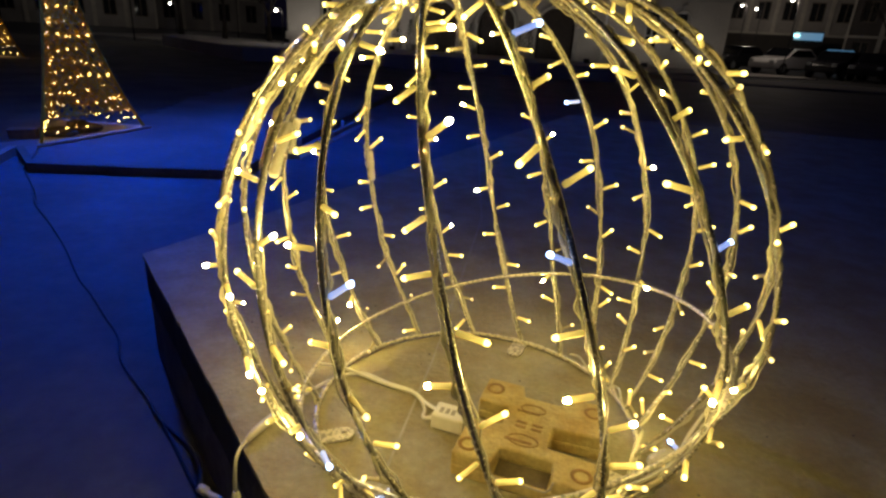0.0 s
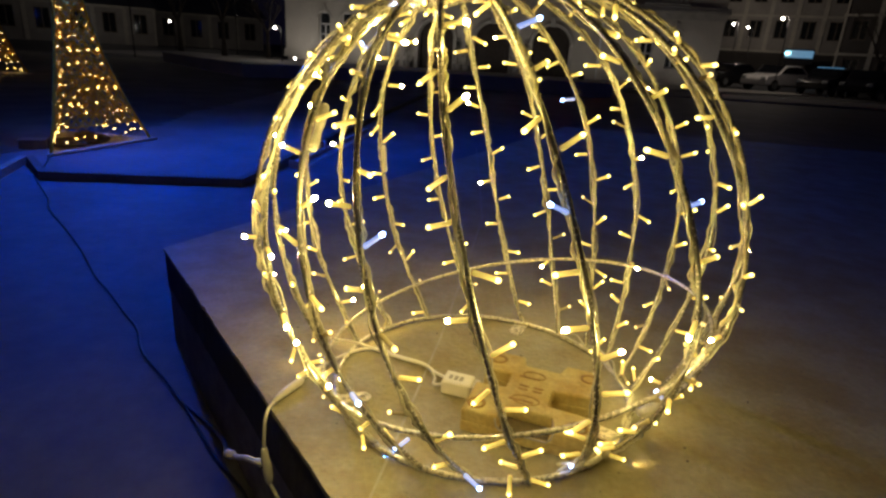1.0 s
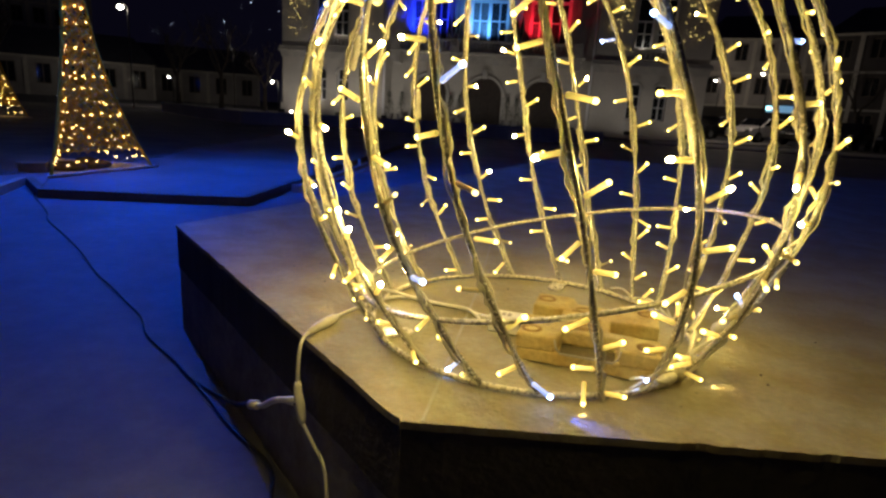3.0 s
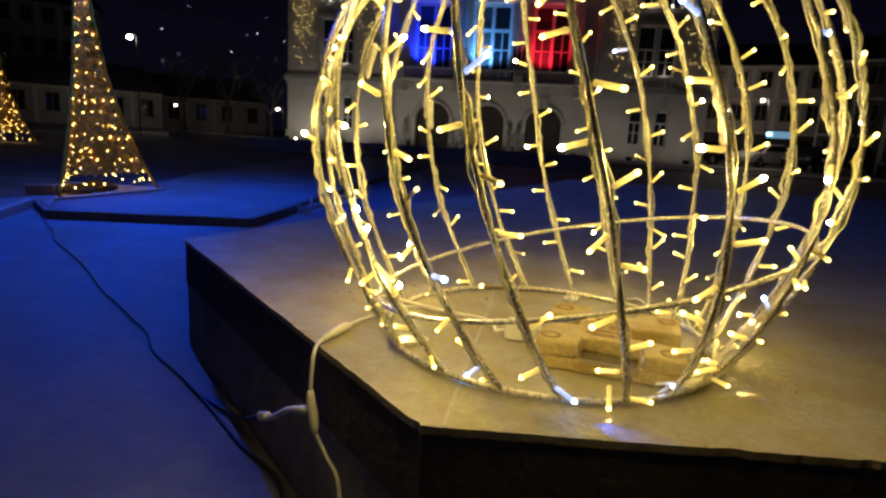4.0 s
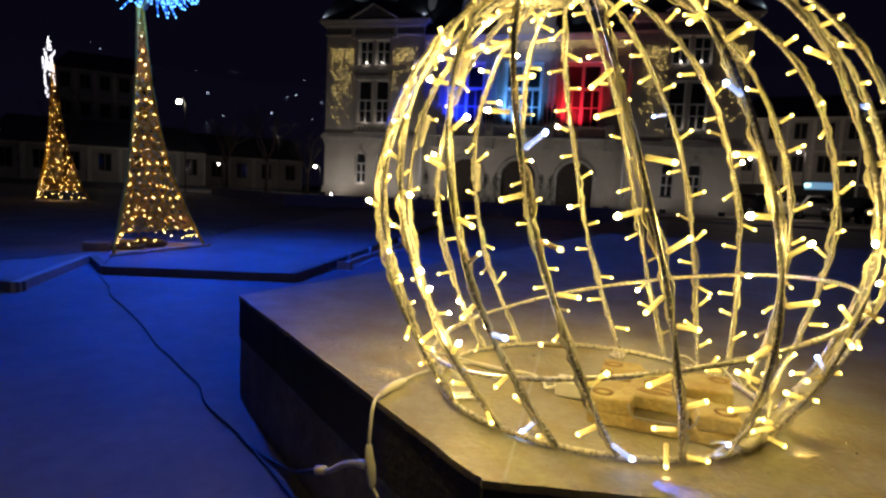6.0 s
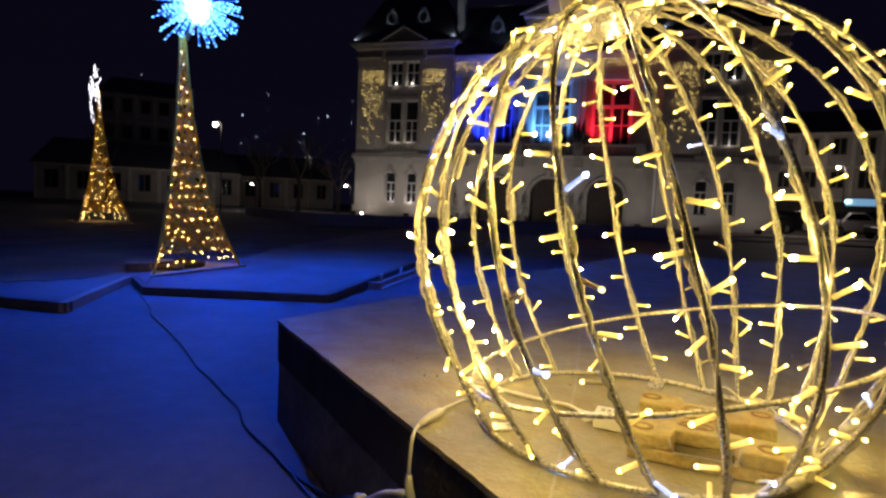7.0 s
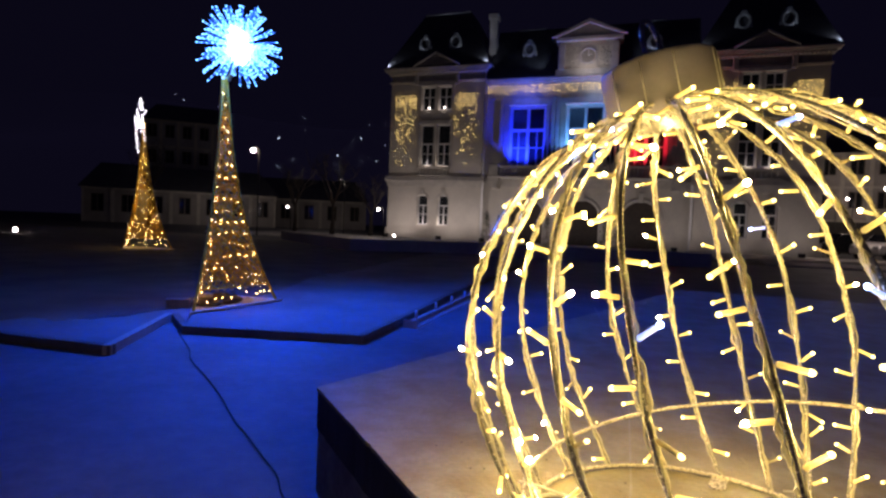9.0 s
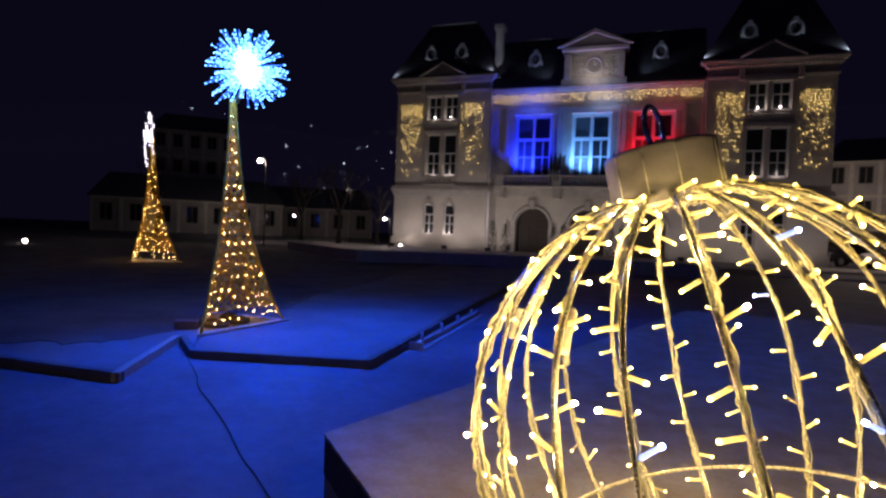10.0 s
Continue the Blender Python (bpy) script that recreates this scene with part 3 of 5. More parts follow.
for az, fr in ((300, 0.02), (310, 0.05), (330, 0.35)):
    a, b = ring_point(az), on_ball(az, 118)
    p, d = a.lerp(b, fr) + Vector((0, 0, 0.004)), Vector((0.85, 0.45, 0.28)).normalized()
    part("tape_wrap", tube(B(), [p - d * 0.022, p - d * 0.015, p, p + d * 0.014, p + d * 0.024], [0.005, 0.009, 0.0105, 0.009, 0.005], 9), M_TAPE, bauble, "crumpled white tape round the joint")
for az, th in ((239.3, 55), (166.5, 58), (134.6, 74)):
    p, d = on_ball(az, th, R - 0.014), (on_ball(az, th + 2) - on_ball(az, th)).normalized()
    bm = tube(B(), [p - d * 0.036, p - d * 0.03, p - d * 0.004, p + d * 0.004, p + d * 0.03, p + d * 0.036], [0.005, 0.0075, 0.0075, 0.006, 0.0075, 0.005], 10)
    part("connector", bm, M_TAPE, bauble, "pale plastic cable connector")
# bulbs at the ends of the strings, shining onto the concrete
for at, way, kind, col, watts in (((0.062, 1.000, HT + 0.026), (-0.66, -0.52, -0.50), 2, (0.01, 0.10, 1.0), 3.0), ((0.177, 0.921, HT + 0.036), (0.85, -0.38, -0.37), 2, (0.02, 0.10, 1.0), 1.2),
                                  ((0.252, 0.925, HT + 0.048), (0.05, -0.25, -0.95), 0, (1.0, 0.72, 0.25), 0.3), ((0.425, 1.045, HT + 0.030), (0.8, 0.35, -0.40), 0, (1.0, 0.72, 0.25), 0.6),
                                  ((-0.165, 1.195, HT + 0.045), (-0.85, 0.1, -0.35), 0, (1.0, 0.72, 0.25), 0.6)):
    at, way = Vector(at), Vector(way).normalized()
    ob = new("bulb", BULBS[kind])
    ob.parent = string
    ob.matrix_local = Matrix.Translation(at) @ way.to_track_quat("Z", "Y").to_matrix().to_4x4()
    tip = at + way * 0.039
    lamp("bulb_beam", "SPOT", tip, tip + way, watts, col, 0.002, 38, 0.8)
# mounting lugs on the foot ring
for az in (77, 210, 335):
    p = RING_C + Vector((math.cos(radians(az)), math.sin(radians(az)), 0)) * RING_R
    d = (Vector((RING_C.x, RING_C.y, 0)) - Vector((p.x, p.y, 0))).normalized()
    s = Vector((-d.y, d.x, 0))
    bm = B()
    outer, hole, n = [], [], 24
    cpt = p + d * 0.052
    for i in range(n):
        a = 2 * math.pi * i / n
        x, y = math.cos(a), math.sin(a)
        hole.append(cpt + d * (x * 0.0055) + s * (y * 0.0055))
        outer.append(cpt + d * (0.018 * x if x > 0 else -0.05 * min(1, -x * 2.2)) + s * (0.018 * (y if x > 0 or abs(y) > 0.9 else math.copysign(1, y) if -x < 0.99 else 0)))
    top, zb = HT + 0.0055, HT + 0.0015
    ring = {}
    for nm, loop in (("o", outer), ("h", hole)):
        ring[nm] = [[bm.verts.new((q.x, q.y, z)) for q in loop] for z in (zb, top)]
    for i in range(n):
        j = (i + 1) % n
        bm.faces.new((ring["o"][1][i], ring["o"][1][j], ring["h"][1][j], ring["h"][1][i]))
        bm.faces.new((ring["o"][0][i], ring["o"][0][j], ring["o"][1][j], ring["o"][1][i]))
        bm.faces.new((ring["h"][1][i], ring["h"][1][j], ring["h"][0][j], ring["h"][0][i]))
    part("mounting_lug", bm, M_WHITEROD, bauble, "flat pale metal lug with a bolt hole")
# cap and hanging loop
capm = Matrix.Translation(C) @ Matrix((EX, EY, AX)).transposed().to_4x4()
bm = B()
lathe(bm, [(0.094, 0.428), (0.1035, 0.430), (0.1035, 0.522), (0.1025, 0.528), (0.098, 0.531), (0.0, 0.532)], 64)
bmesh.ops.transform(bm, matrix=capm, verts=bm.verts)
part("cap", bm, M_CAPGOLD, bauble, "smooth champagne-gold cylindrical cap")
# White paint stands in for the bright specular lines on the cap seams.
for seam_at in (221, 252, 283, 332, 346):
    a = radians(seam_at)
    bm = tube(B(), [capm @ Vector((0.1042 * math.cos(a), 0.1042 * math.sin(a), z)) for z in (0.433, 0.48, 0.523)], 0.0011, 6)
    part("seam", bm, M_FRAME, bauble, "raised cap seam painted white for its highlight")
bm = B()
tube(bm, [capm @ Vector((0.016 * math.cos(t), 0.034 * math.cos(t) + 0.006 * math.sin(t * 2), 0.572 + 0.044 * math.sin(t))) for t in [2 * math.pi * i / 32 for i in range(32)]], 0.0052, 8, True)
part("hanging_loop", bm, M_CHROME, bauble, "polished metal hanging loop")
bm = B()
lathe(bm, [(0.085, 0.418), (0.093, 0.422), (0.093, 0.436), (0.0, 0.436)], 40)
bmesh.ops.transform(bm, matrix=capm, verts=bm.verts)
part("top_plate", bm, M_STEEL, bauble, "round metal plate joining the ribs")

# ---- ballast block, plug and cables on the bench ----
block = thing("ballast_block", "rust-stained yellow cast ballast block with notched sides inside the bauble", "weight", at=(0.284, 1.188, HT), turn=-9)
bm = B()
w, d, h = 0.122, 0.126, 0.051
SIDES = [(w, -d), (w, -0.052), (w - 0.088, -0.045), (w - 0.088, 0.012), (w, 0.02), (w, d), (w - 0.075, d), (w - 0.085, d - 0.036), (-w + 0.085, d - 0.036), (-w + 0.075, d),
         (-w, d), (-w, 0.045), (-w + 0.062, 0.04), (-w + 0.062, -0.012), (-w, -0.02), (-w, -d)]
prism(bm, SIDES, 0.001, 0.024)
prism(bm, SIDES + [(-0.052, -d), (-0.045, -0.078), (0.049, -0.078), (0.056, -d)], 0.0235, h)
bmesh.ops.bevel(bm, geom=list(bm.edges), offset=0.004, segments=2, affect="EDGES", profile=0.5)
body = part("body", bm, M_BLOCK, block)
for cx0, cy0 in ((-0.1, 0.09), (0.1, 0.09), (-0.1, -0.095), (0.1, -0.095)):
    bm = lathe(B(), [(0.017, h - 0.002), (0.019, h + 0.0012), (0.0125, h + 0.0016), (0.0115, h - 0.001), (0.0, h - 0.001)], 20, (cx0, cy0, 0))
    part("bolt_recess", bm, M_RUST, block, "rusty round recess")
for bx0, bw, by0 in ((-0.02, 0.045, 0.04), (-0.025, 0.02, 0.005), (0.005, 0.02, 0.005), (-0.025, 0.02, -0.008), (0.005, 0.02, -0.008), (-0.02, 0.05, -0.05)):
    part("casting_mark", box(B(), bx0 - bw / 2, bx0 + bw / 2, by0 - 0.003, by0 + 0.003, h - 0.001, h + 0.0012), M_RUST, block, "worn raised casting mark")
for rr_, yy_ in ((0.024, 0.052), (0.028, -0.046)):
    bm = tube(B(), [(-0.012 + rr_ * math.cos(t), yy_ + 0.55 * rr_ * math.sin(t), h + 0.0006) for t in [2 * math.pi * i / 28 for i in range(28)]], 0.0012, 5, True)
    part("casting_ring", bm, M_RUST, block, "worn raised casting ring")
part("handle_bar", tube(B(), [(-0.054, -d - 0.001, h - 0.002), (-0.050, -d - 0.002, 0.034), (-0.042, -d - 0.003, 0.0265), (0.046, -d - 0.003, 0.0265), (0.054, -d - 0.002, 0.034), (0.058, -d - 0.001, h - 0.002)], 0.0019, 8), M_JOINT, block, "pale bent lip along the notch")
part("notch_floor", box(B(), -0.045, 0.049, -d + 0.006, -0.079, 0.023, 0.0252), M_SLOT, block, "dark brown floor of the notch")

plug = thing("power_adapter", "white plastic power adapter box with a lead at each end", "adapter", at=(0.120, 1.215, HT), turn=-8)
part("housing", box(B(), -0.034, 0.030, -0.024, 0.024, 0.0015, 0.034, 0.004), M_WCABLE, plug)
part("ridge", box(B(), 0.028, 0.044, -0.020, 0.020, 0.004, 0.030, 0.003), M_TAPE, plug, "ribbed end of the housing")
bm = B()
for k in range(3):
    box(bm, -0.022 + k * 0.012, -0.014 + k * 0.012, -0.010, 0.006, 0.0338, 0.0345)
part("rating_mark", bm, M_JOINT, plug, "small unreadable grey print")


def smooth(pts, n=8):
    pts = [Vector(p) for p in pts]
    ext = [pts[0] * 2 - pts[1], *pts, pts[-1] * 2 - pts[-2]]
    out = []
    for a, b, c, d in zip(ext, ext[1:], ext[2:], ext[3:]):
        for i in range(n):
            t = i / n
            out.append(0.5 * ((2 * b) + (c - a) * t + (2 * a - 5 * b + 4 * c - d) * t * t + (3 * b - a - 3 * c + d) * t**3))
    return out + [pts[-1]]


z = HT + 0.005
lead = thing("power_lead", "white rubber power lead running over the bench edge to a splitter", "cable")
part("cord", tube(B(), smooth([(0.095, 1.232, z + 0.012), (0.06, 1.262, z + 0.004), (0.02, 1.30, z), (-0.04, 1.315, z), (-0.10, 1.335, z), (-0.15, 1.30, z + 0.004), (-0.20, 1.22, z), (-0.225, 1.15, z), (-0.232, 1.10, z + 0.004)]), 0.0036, 8), M_WCABLE, lead)
part("cord", tube(B(), smooth([(0.095, 1.215, z + 0.012), (0.066, 1.212, z + 0.006), (0.06, 1.245, z + 0.004), (0.03, 1.285, z + 0.005), (-0.035, 1.305, z + 0.002), (-0.10, 1.325, z + 0.003), (-0.16, 1.33, z + 0.012), (-0.2, 1.315, z + 0.02)]), 0.0036, 8), M_WCABLE, lead)
part("connector", tube(B(), [(-0.214, 1.152, z + 0.004), (-0.218, 1.14, z + 0.004), (-0.226, 1.112, z + 0.004), (-0.232, 1.088, z + 0.004), (-0.236, 1.06, z + 0.003)], [0.005, 0.0095, 0.0095, 0.008, 0.005], 10), M_WCABLE, lead, "white screw-lock cable connector")
part("cord", tube(B(), smooth([(-0.236, 1.06, z + 0.003), (-0.237, 1.04, z + 0.001), (-0.236, 1.022, z - 0.012), (-0.237, 1.016, z - 0.05), (-0.238, 1.016, HT - 0.074)]), 0.0036, 8), M_WCABLE, lead)
bm = tube(B(), [(-0.238, 1.016, HT - 0.070), (-0.2375, 1.0155, HT - 0.078), (-0.236, 1.014, HT - 0.092), (-0.231, 1.011, HT - 0.112), (-0.226, 1.007, HT - 0.136), (-0.224, 1.005, HT - 0.146)], [0.0055, 0.0075, 0.0085, 0.0105, 0.0085, 0.0055], 6)
splitter = part("splitter", bm, M_WCABLE, lead, "white angular three-way cable splitter")
part("screw_hole", lathe(B(), [(0.0022, -0.002), (0.0022, 0.0015), (0.0, 0.0015)], 8, (-0.238, 1.0035, HT - 0.108)), M_BLACK, splitter, "dark screw hole")
part("collar", tube(B(), [(-0.240, 1.0155, HT - 0.110), (-0.254, 1.0205, HT - 0.112), (-0.262, 1.023, HT - 0.114)], [0.0085, 0.0085, 0.007], 8), M_WCABLE, splitter)
part("branch", tube(B(), smooth([(-0.236, 1.012, HT - 0.108), (-0.262, 1.02, HT - 0.112), (-0.30, 1.05, HT - 0.135), (-0.345, 1.09, HT - 0.175), (-0.366, 1.105, HT - 0.185)]), 0.0062, 8), M_WCABLE, lead, "short white side branch")
part("end_cap", tube(B(), [(-0.360, 1.102, HT - 0.183), (-0.366, 1.105, HT - 0.185), (-0.385, 1.115, HT - 0.192), (-0.39, 1.118, HT - 0.194)], [0.006, 0.010, 0.010, 0.006], 10), M_WCABLE, lead, "white end cap")
part("cord", tube(B(), smooth([(-0.224, 1.005, HT - 0.144), (-0.198, 0.995, 0.190), (-0.163, 0.962, 0.161), (-0.133, 0.912, 0.03), (-0.103, 0.872, 0.006), (-0.02, 0.78, 0.006), (0.1, 0.70, 0.006)]), 0.0036, 8), M_WCABLE, lead)

feed = thing("extension_cable", "thin black extension cable lying loose on the basin floor", "cable")
run = [(-3.70, 4.05, 0.07), (-3.50, 3.80, 0.068), (-3.44, 3.66, 0.03), (-3.38, 3.60, 0.008), (-2.93, 3.23, 0.006), (-2.72, 3.02, 0.006), (-2.36, 2.755, 0.006), (-2.02, 2.49, 0.006), (-1.71, 2.225, 0.006), (-1.55, 2.11, 0.006), (-1.35, 1.955, 0.006), (-1.20, 1.84, 0.006), (-1.07, 1.70, 0.006), (-0.86, 1.55, 0.006), (-0.66, 1.39, 0.006), (-0.52, 1.27, 0.006), (-0.37, 1.16, 0.006), (-0.30, 1.02, 0.006), (-0.22, 0.78, 0.006)]
part("cord", tube(B(), smooth(run), 0.0048, 8), M_BLACK, feed)
part("cord", tube(B(), smooth([(-0.86, 1.55, 0.008), (-0.76, 1.47, 0.008), (-0.64, 1.405, 0.01), (-0.55, 1.33, 0.04), (-0.46, 1.22, 0.11), (-0.388, 1.117, HT - 0.194)]), 0.005, 8), M_BLACK, feed)


# ---- lit lattice towers ----
PROFILE = ((0.0, 1.0), (0.05, 0.9), (0.12, 0.77), (0.23, 0.6), (0.35, 0.44), (0.47, 0.32), (0.66, 0.19), (0.83, 0.11), (1.0, 0.045))


def width_at(f):
    for (a, wa), (b, wb) in zip(PROFILE, PROFILE[1:]):
        if f <= b:
            return wa + (wb - wa) * (f - a) / (b - a)
    return PROFILE[-1][1]


def tower(feet, centre, height, z0, rows, label, seed, per):
    rg = random.Random(seed)
    cx, cy = centre
    t = thing("light_tower", label, "light decoration", "lattice light towers")

    def corner(i, f):
        x, y = feet[i % 3]
        k = width_at(f)
        return Vector((cx + (x - cx) * k, cy + (y - cy) * k, z0 + 0.02 + f * height))
    px = [x + (x - cx) * 0.12 for x, y in feet]
    py = [y + (y - cy) * 0.12 for x, y in feet]
    part("base_plate", prism(B(), list(zip(px, py)), z0, z0 + 0.018), M_BASEPLATE, t, "flat pale metal base plate")
    lv = [((i / rows) ** 1.12) for i in range(rows + 1)]
    for i in range(3):
        part("leg", tube(B(), [corner(i, f / 40) for f in range(41)], 0.013, 7), M_LATTICE, t, "curved corner bar")
    lo, bar = 2, 0.0054 if height < 3 else 0.0044
    for i in range(3):
        bm, lights, glare = B(), B(), B()
        for r in range(lo, rows):
            f0, f1 = lv[r], lv[r + 1]
            a0, b0, a1, b1 = corner(i, f0), corner(i + 1, f0), corner(i, f1), corner(i + 1, f1)
            span = (b0 - a0).length
            n = max(1, round(span / (lv[r + 1] - lv[r]) / height * 1.05))
            tube(bm, [a0, b0], 0.0065 if (r - lo) % 4 == 0 else 0.0035, 5)
            for j in range(n):
                p00, p10 = a0.lerp(b0, j / n), a0.lerp(b0, (j + 1) / n)
                p01, p11 = a1.lerp(b1, j / n), a1.lerp(b1, (j + 1) / n)
                tube(bm, [p00, p11], bar, 4, cap=False)
                tube(bm, [p10, p01], bar, 4, cap=False)
                ex, ez = (p10 - p00) * 0.28, (p01 - p00) * 0.28
                for mid in [p00.lerp(p10, 0.5)] + ([p00.lerp(p01, 0.5)] if j else []):
                    tube(bm, [mid + ex, mid + ez, mid - ex, mid - ez], bar * 0.75, 4, True)
        for r in range(1, rows + 1):
            a0, b0 = corner(i, lv[r] * 0.985), corner(i + 1, lv[r] * 0.985)
            n = max(1, round((b0 - a0).length * per))
            for j in range(n):
                if rg.random() < 0.27:
                    continue
                p = a0.lerp(b0, (j + 0.5 + rg.uniform(-0.12, 0.12)) / n) + Vector((rg.uniform(-.008, .008), rg.uniform(-.008, .008), rg.uniform(-0.009, 0.009) * height * (1 if height < 3 else 2.4)))
                tgt = glare if rg.random() < 0.12 else lights
                w_ = Vector((rg.uniform(-1, 1), rg.uniform(-1, 1), rg.uniform(-0.6, 0.6))).normalized()
                sc = 0.0030 if height < 3 else 0.0040
                tube(tgt, [p - w_ * sc * 1.8, p + w_ * sc * 3.0], sc * (0.6 if tgt is lights else 1.0), 5)
        panel = part("lattice_panel", bm, M_LATTICE, t, "openwork panel of crossed bars and rings")
        tagged(part("mini_lights", lights, M_MINI, panel, "tiny warm white lights"), kind="stuff")
        tagged(part("bright_lights", glare, M_MINIBIG, panel, "brighter warm lights"), kind="stuff")
    return t


FEET = [(-3.77, 4.15), (-3.66, 5.22), (-4.62, 5.14)]
near_tower = tower(FEET, (-4.06, 4.80), 2.28, 0.064, 20, "tall gold lattice light tower topped by a blue burst", 3, 11)
bc = Vector(BURST)
rg = random.Random(11)
burst = thing("starburst_light", "dazzling blue spiky starburst light on the tip of a lattice tower", "light decoration")
tips = B()
for g in range(12):
    for k in range(21):
        bm = B()
        zc = rg.uniform(-0.85, 1)
        a = (g + rg.random()) * math.pi / 6
        s_ = math.sqrt(max(0, 1 - zc * zc))
        d_ = Vector((s_ * math.cos(a), s_ * math.sin(a), zc))
        L = rg.choice((0.30, 0.36, 0.40, 0.42)) + rg.uniform(-0.03, 0.02)
        bend = Vector((rg.uniform(-.03, .03), rg.uniform(-.03, .03), -0.02))
        tube(bm, [bc + d_ * 0.04, bc + d_ * (L * 0.6) + bend * 0.3, bc + d_ * L + bend], [0.0048, 0.0032, 0.0021], 5)
        for f in (0.5, 0.64, 0.78, 0.9, 1.0):
            if rg.random() < 0.75:
                e = bc + d_ * (L * f) + bend * f * f
                tube(tips, [e - d_ * 0.009, e, e + d_ * 0.009], [0.002, 0.0056 + 0.0028 * (f == 1.0), 0.002], 5)
        part("strand", bm, M_STRAND, burst, "thin glowing blue strand")
tagged(part("spark_glitter", tips, M_STRANDTIP, burst, "bright blue-white points along the strands"), kind="stuff")
bm = B()
bmesh.ops.create_icosphere(bm, subdivisions=4, radius=1.0)
for v in bm.verts:
    k = 0.085 * (1 + 0.75 * noise.noise(v.co * 3.1) + 0.45 * noise.noise(v.co * 8.0))
    v.co = bc + Vector((v.co.x * k, v.co.y * k, v.co.z * k * 1.5))
part("core", bm, M_CORE, burst, "white-hot ragged glowing centre").visible_shadow = False
part("stem", tube(B(), [(-4.03, 4.83, 2.33), (BURST[0], BURST[1], 2.56)], 0.022, 8), M_ZINC, burst, "grey metal stem")
far_feet = [(-11.55, 10.15), (-11.1, 11.2), (-12.3, 11.0)]
tower(far_feet, (-11.65, 10.8), 3.05, 0.064, 19, "gold lattice light tower topped by a white shooting star", 5, 7.5)
star = thing("shooting_star_light", "white glowing shooting star seen edge-on atop a lattice tower", "light decoration")
tc = Vector((-11.68, 10.75, 3.12))
sx = Vector((0.17, 0.18, 0))
bm = B()
loop = []
for i in range(10):
    a, rr = math.pi / 2 + i * math.pi / 5, (0.40 if i % 2 == 0 else 0.17)
    loop.append(tc + sx * (rr * math.cos(a)) + Vector((0, 0, 0.2 + rr * math.sin(a))))
tube(bm, loop, 0.004, 5, True)
part("star_outline", bm, M_ZINC, star, "thin metal star outline")


def beads(pts, gap):
    bm, rb = B(), random.Random(9)
    for a, b in zip(pts, pts[1:]):
        n = max(1, int((b - a).length / gap))
        for i in range(n):
            r = rb.uniform(0.011, 0.02)
            lathe(bm, [(0, -r), (r, 0), (0, r)], 5, a.lerp(b, i / n) + Vector((rb.uniform(-.02, .02), rb.uniform(-.02, .02), 0)))
    return bm


tagged(part("star_lights", beads(loop + loop[:1], 0.04), M_STAR, star, "dense white points round the star"), kind="stuff")
for o, top, end in ((-0.45, 0.15, -0.75), (-0.2, 0.25, -0.25), (0.15, 0.2, -0.45)):
    tail = [tc + sx * o + Vector((0, 0, top)), tc + sx * (o + 0.1) + Vector((0, 0, (top + end) / 2)), tc + sx * (o + 0.3) + Vector((0, 0, end))]
    rod = part("tail", tube(B(), tail, 0.004, 5), M_ZINC, star, "thin metal tail")
    tagged(part("tail_lights", beads(tail, 0.045), M_STAR, rod, "white points along the tail"), kind="stuff")
pj = thing("junction_box", "small weathered metal junction boxes beside the tower", "electric box", at=(-4.13, 4.36, 0.064), turn=35)
part("box", box(B(), -0.11, 0.09, -0.06, 0.06, 0, 0.07, 0.006), M_PROJ, pj)
part("lid", box(B(), -0.115, 0.095, -0.065, 0.065, 0.07, 0.08, 0.003), M_PROJ, pj)
part("side_box", box(B(), 0.10, 0.17, -0.05, 0.05, 0, 0.05, 0.006), M_PROJ, pj)
for bx, by, bt in ((-3.90, 4.47, 20), (-3.86, 4.72, 75), (-4.05, 4.85, -30)):
    bag = B()
    bmesh.ops.create_icosphere(bag, subdivisions=3, radius=1.0)
    for v in bag.verts:
        k = 1 + 0.16 * noise.noise(v.co * 2.3 + Vector((bx * 9, by, 0)))
        v.co = Vector((v.co.x * 0.15 * k, v.co.y * 0.085 * k, max(-0.03, v.co.z * 0.05 * k) + 0.03))
    for f in bag.faces:
        f.smooth = True
    sack = solid("sandbag", bag, M_SACK, "slumped dirty sandbag weighing down a light tower base", "sandbag", "tower sandbags")
    sack.matrix_world = pose(bx, by, 0.083, 0, 0, bt)
rail = thing("edge_bracket", "grey steel angle bracket with short studs along the platform edge", "bracket")
part("angle", prism(B(), [(-1.99, 4.86), (-1.95, 4.86), (-2.09, 7.4), (-2.13, 7.4)], 0.0, 0.052), M_GALV, rail)
part("flange", prism(B(), [(-1.948, 4.86), (-1.87, 4.86), (-2.01, 7.4), (-2.088, 7.4)], 0.0, 0.012), M_GALV, rail, "flat steel flange")
part("end_plate", box(B(), -2.0, -1.865, 4.84, 4.858, 0.0, 0.075, 0.004), M_GALV, rail, "square steel end plate")
for k in range(4):
    s = 0.10 + k * 0.25
    part("stud", tube(B(), [(-1.97 - 0.14 * s, 4.86 + 2.54 * s, 0.05), (-1.97 - 0.14 * s, 4.86 + 2.54 * s, 0.125)], 0.017, 8), M_GALV, rail)


# ---- town hall ----
FY = 36.0
hall = thing("town_hall", "floodlit pale limestone town hall with twin pavilions and slate roofs", "town hall")


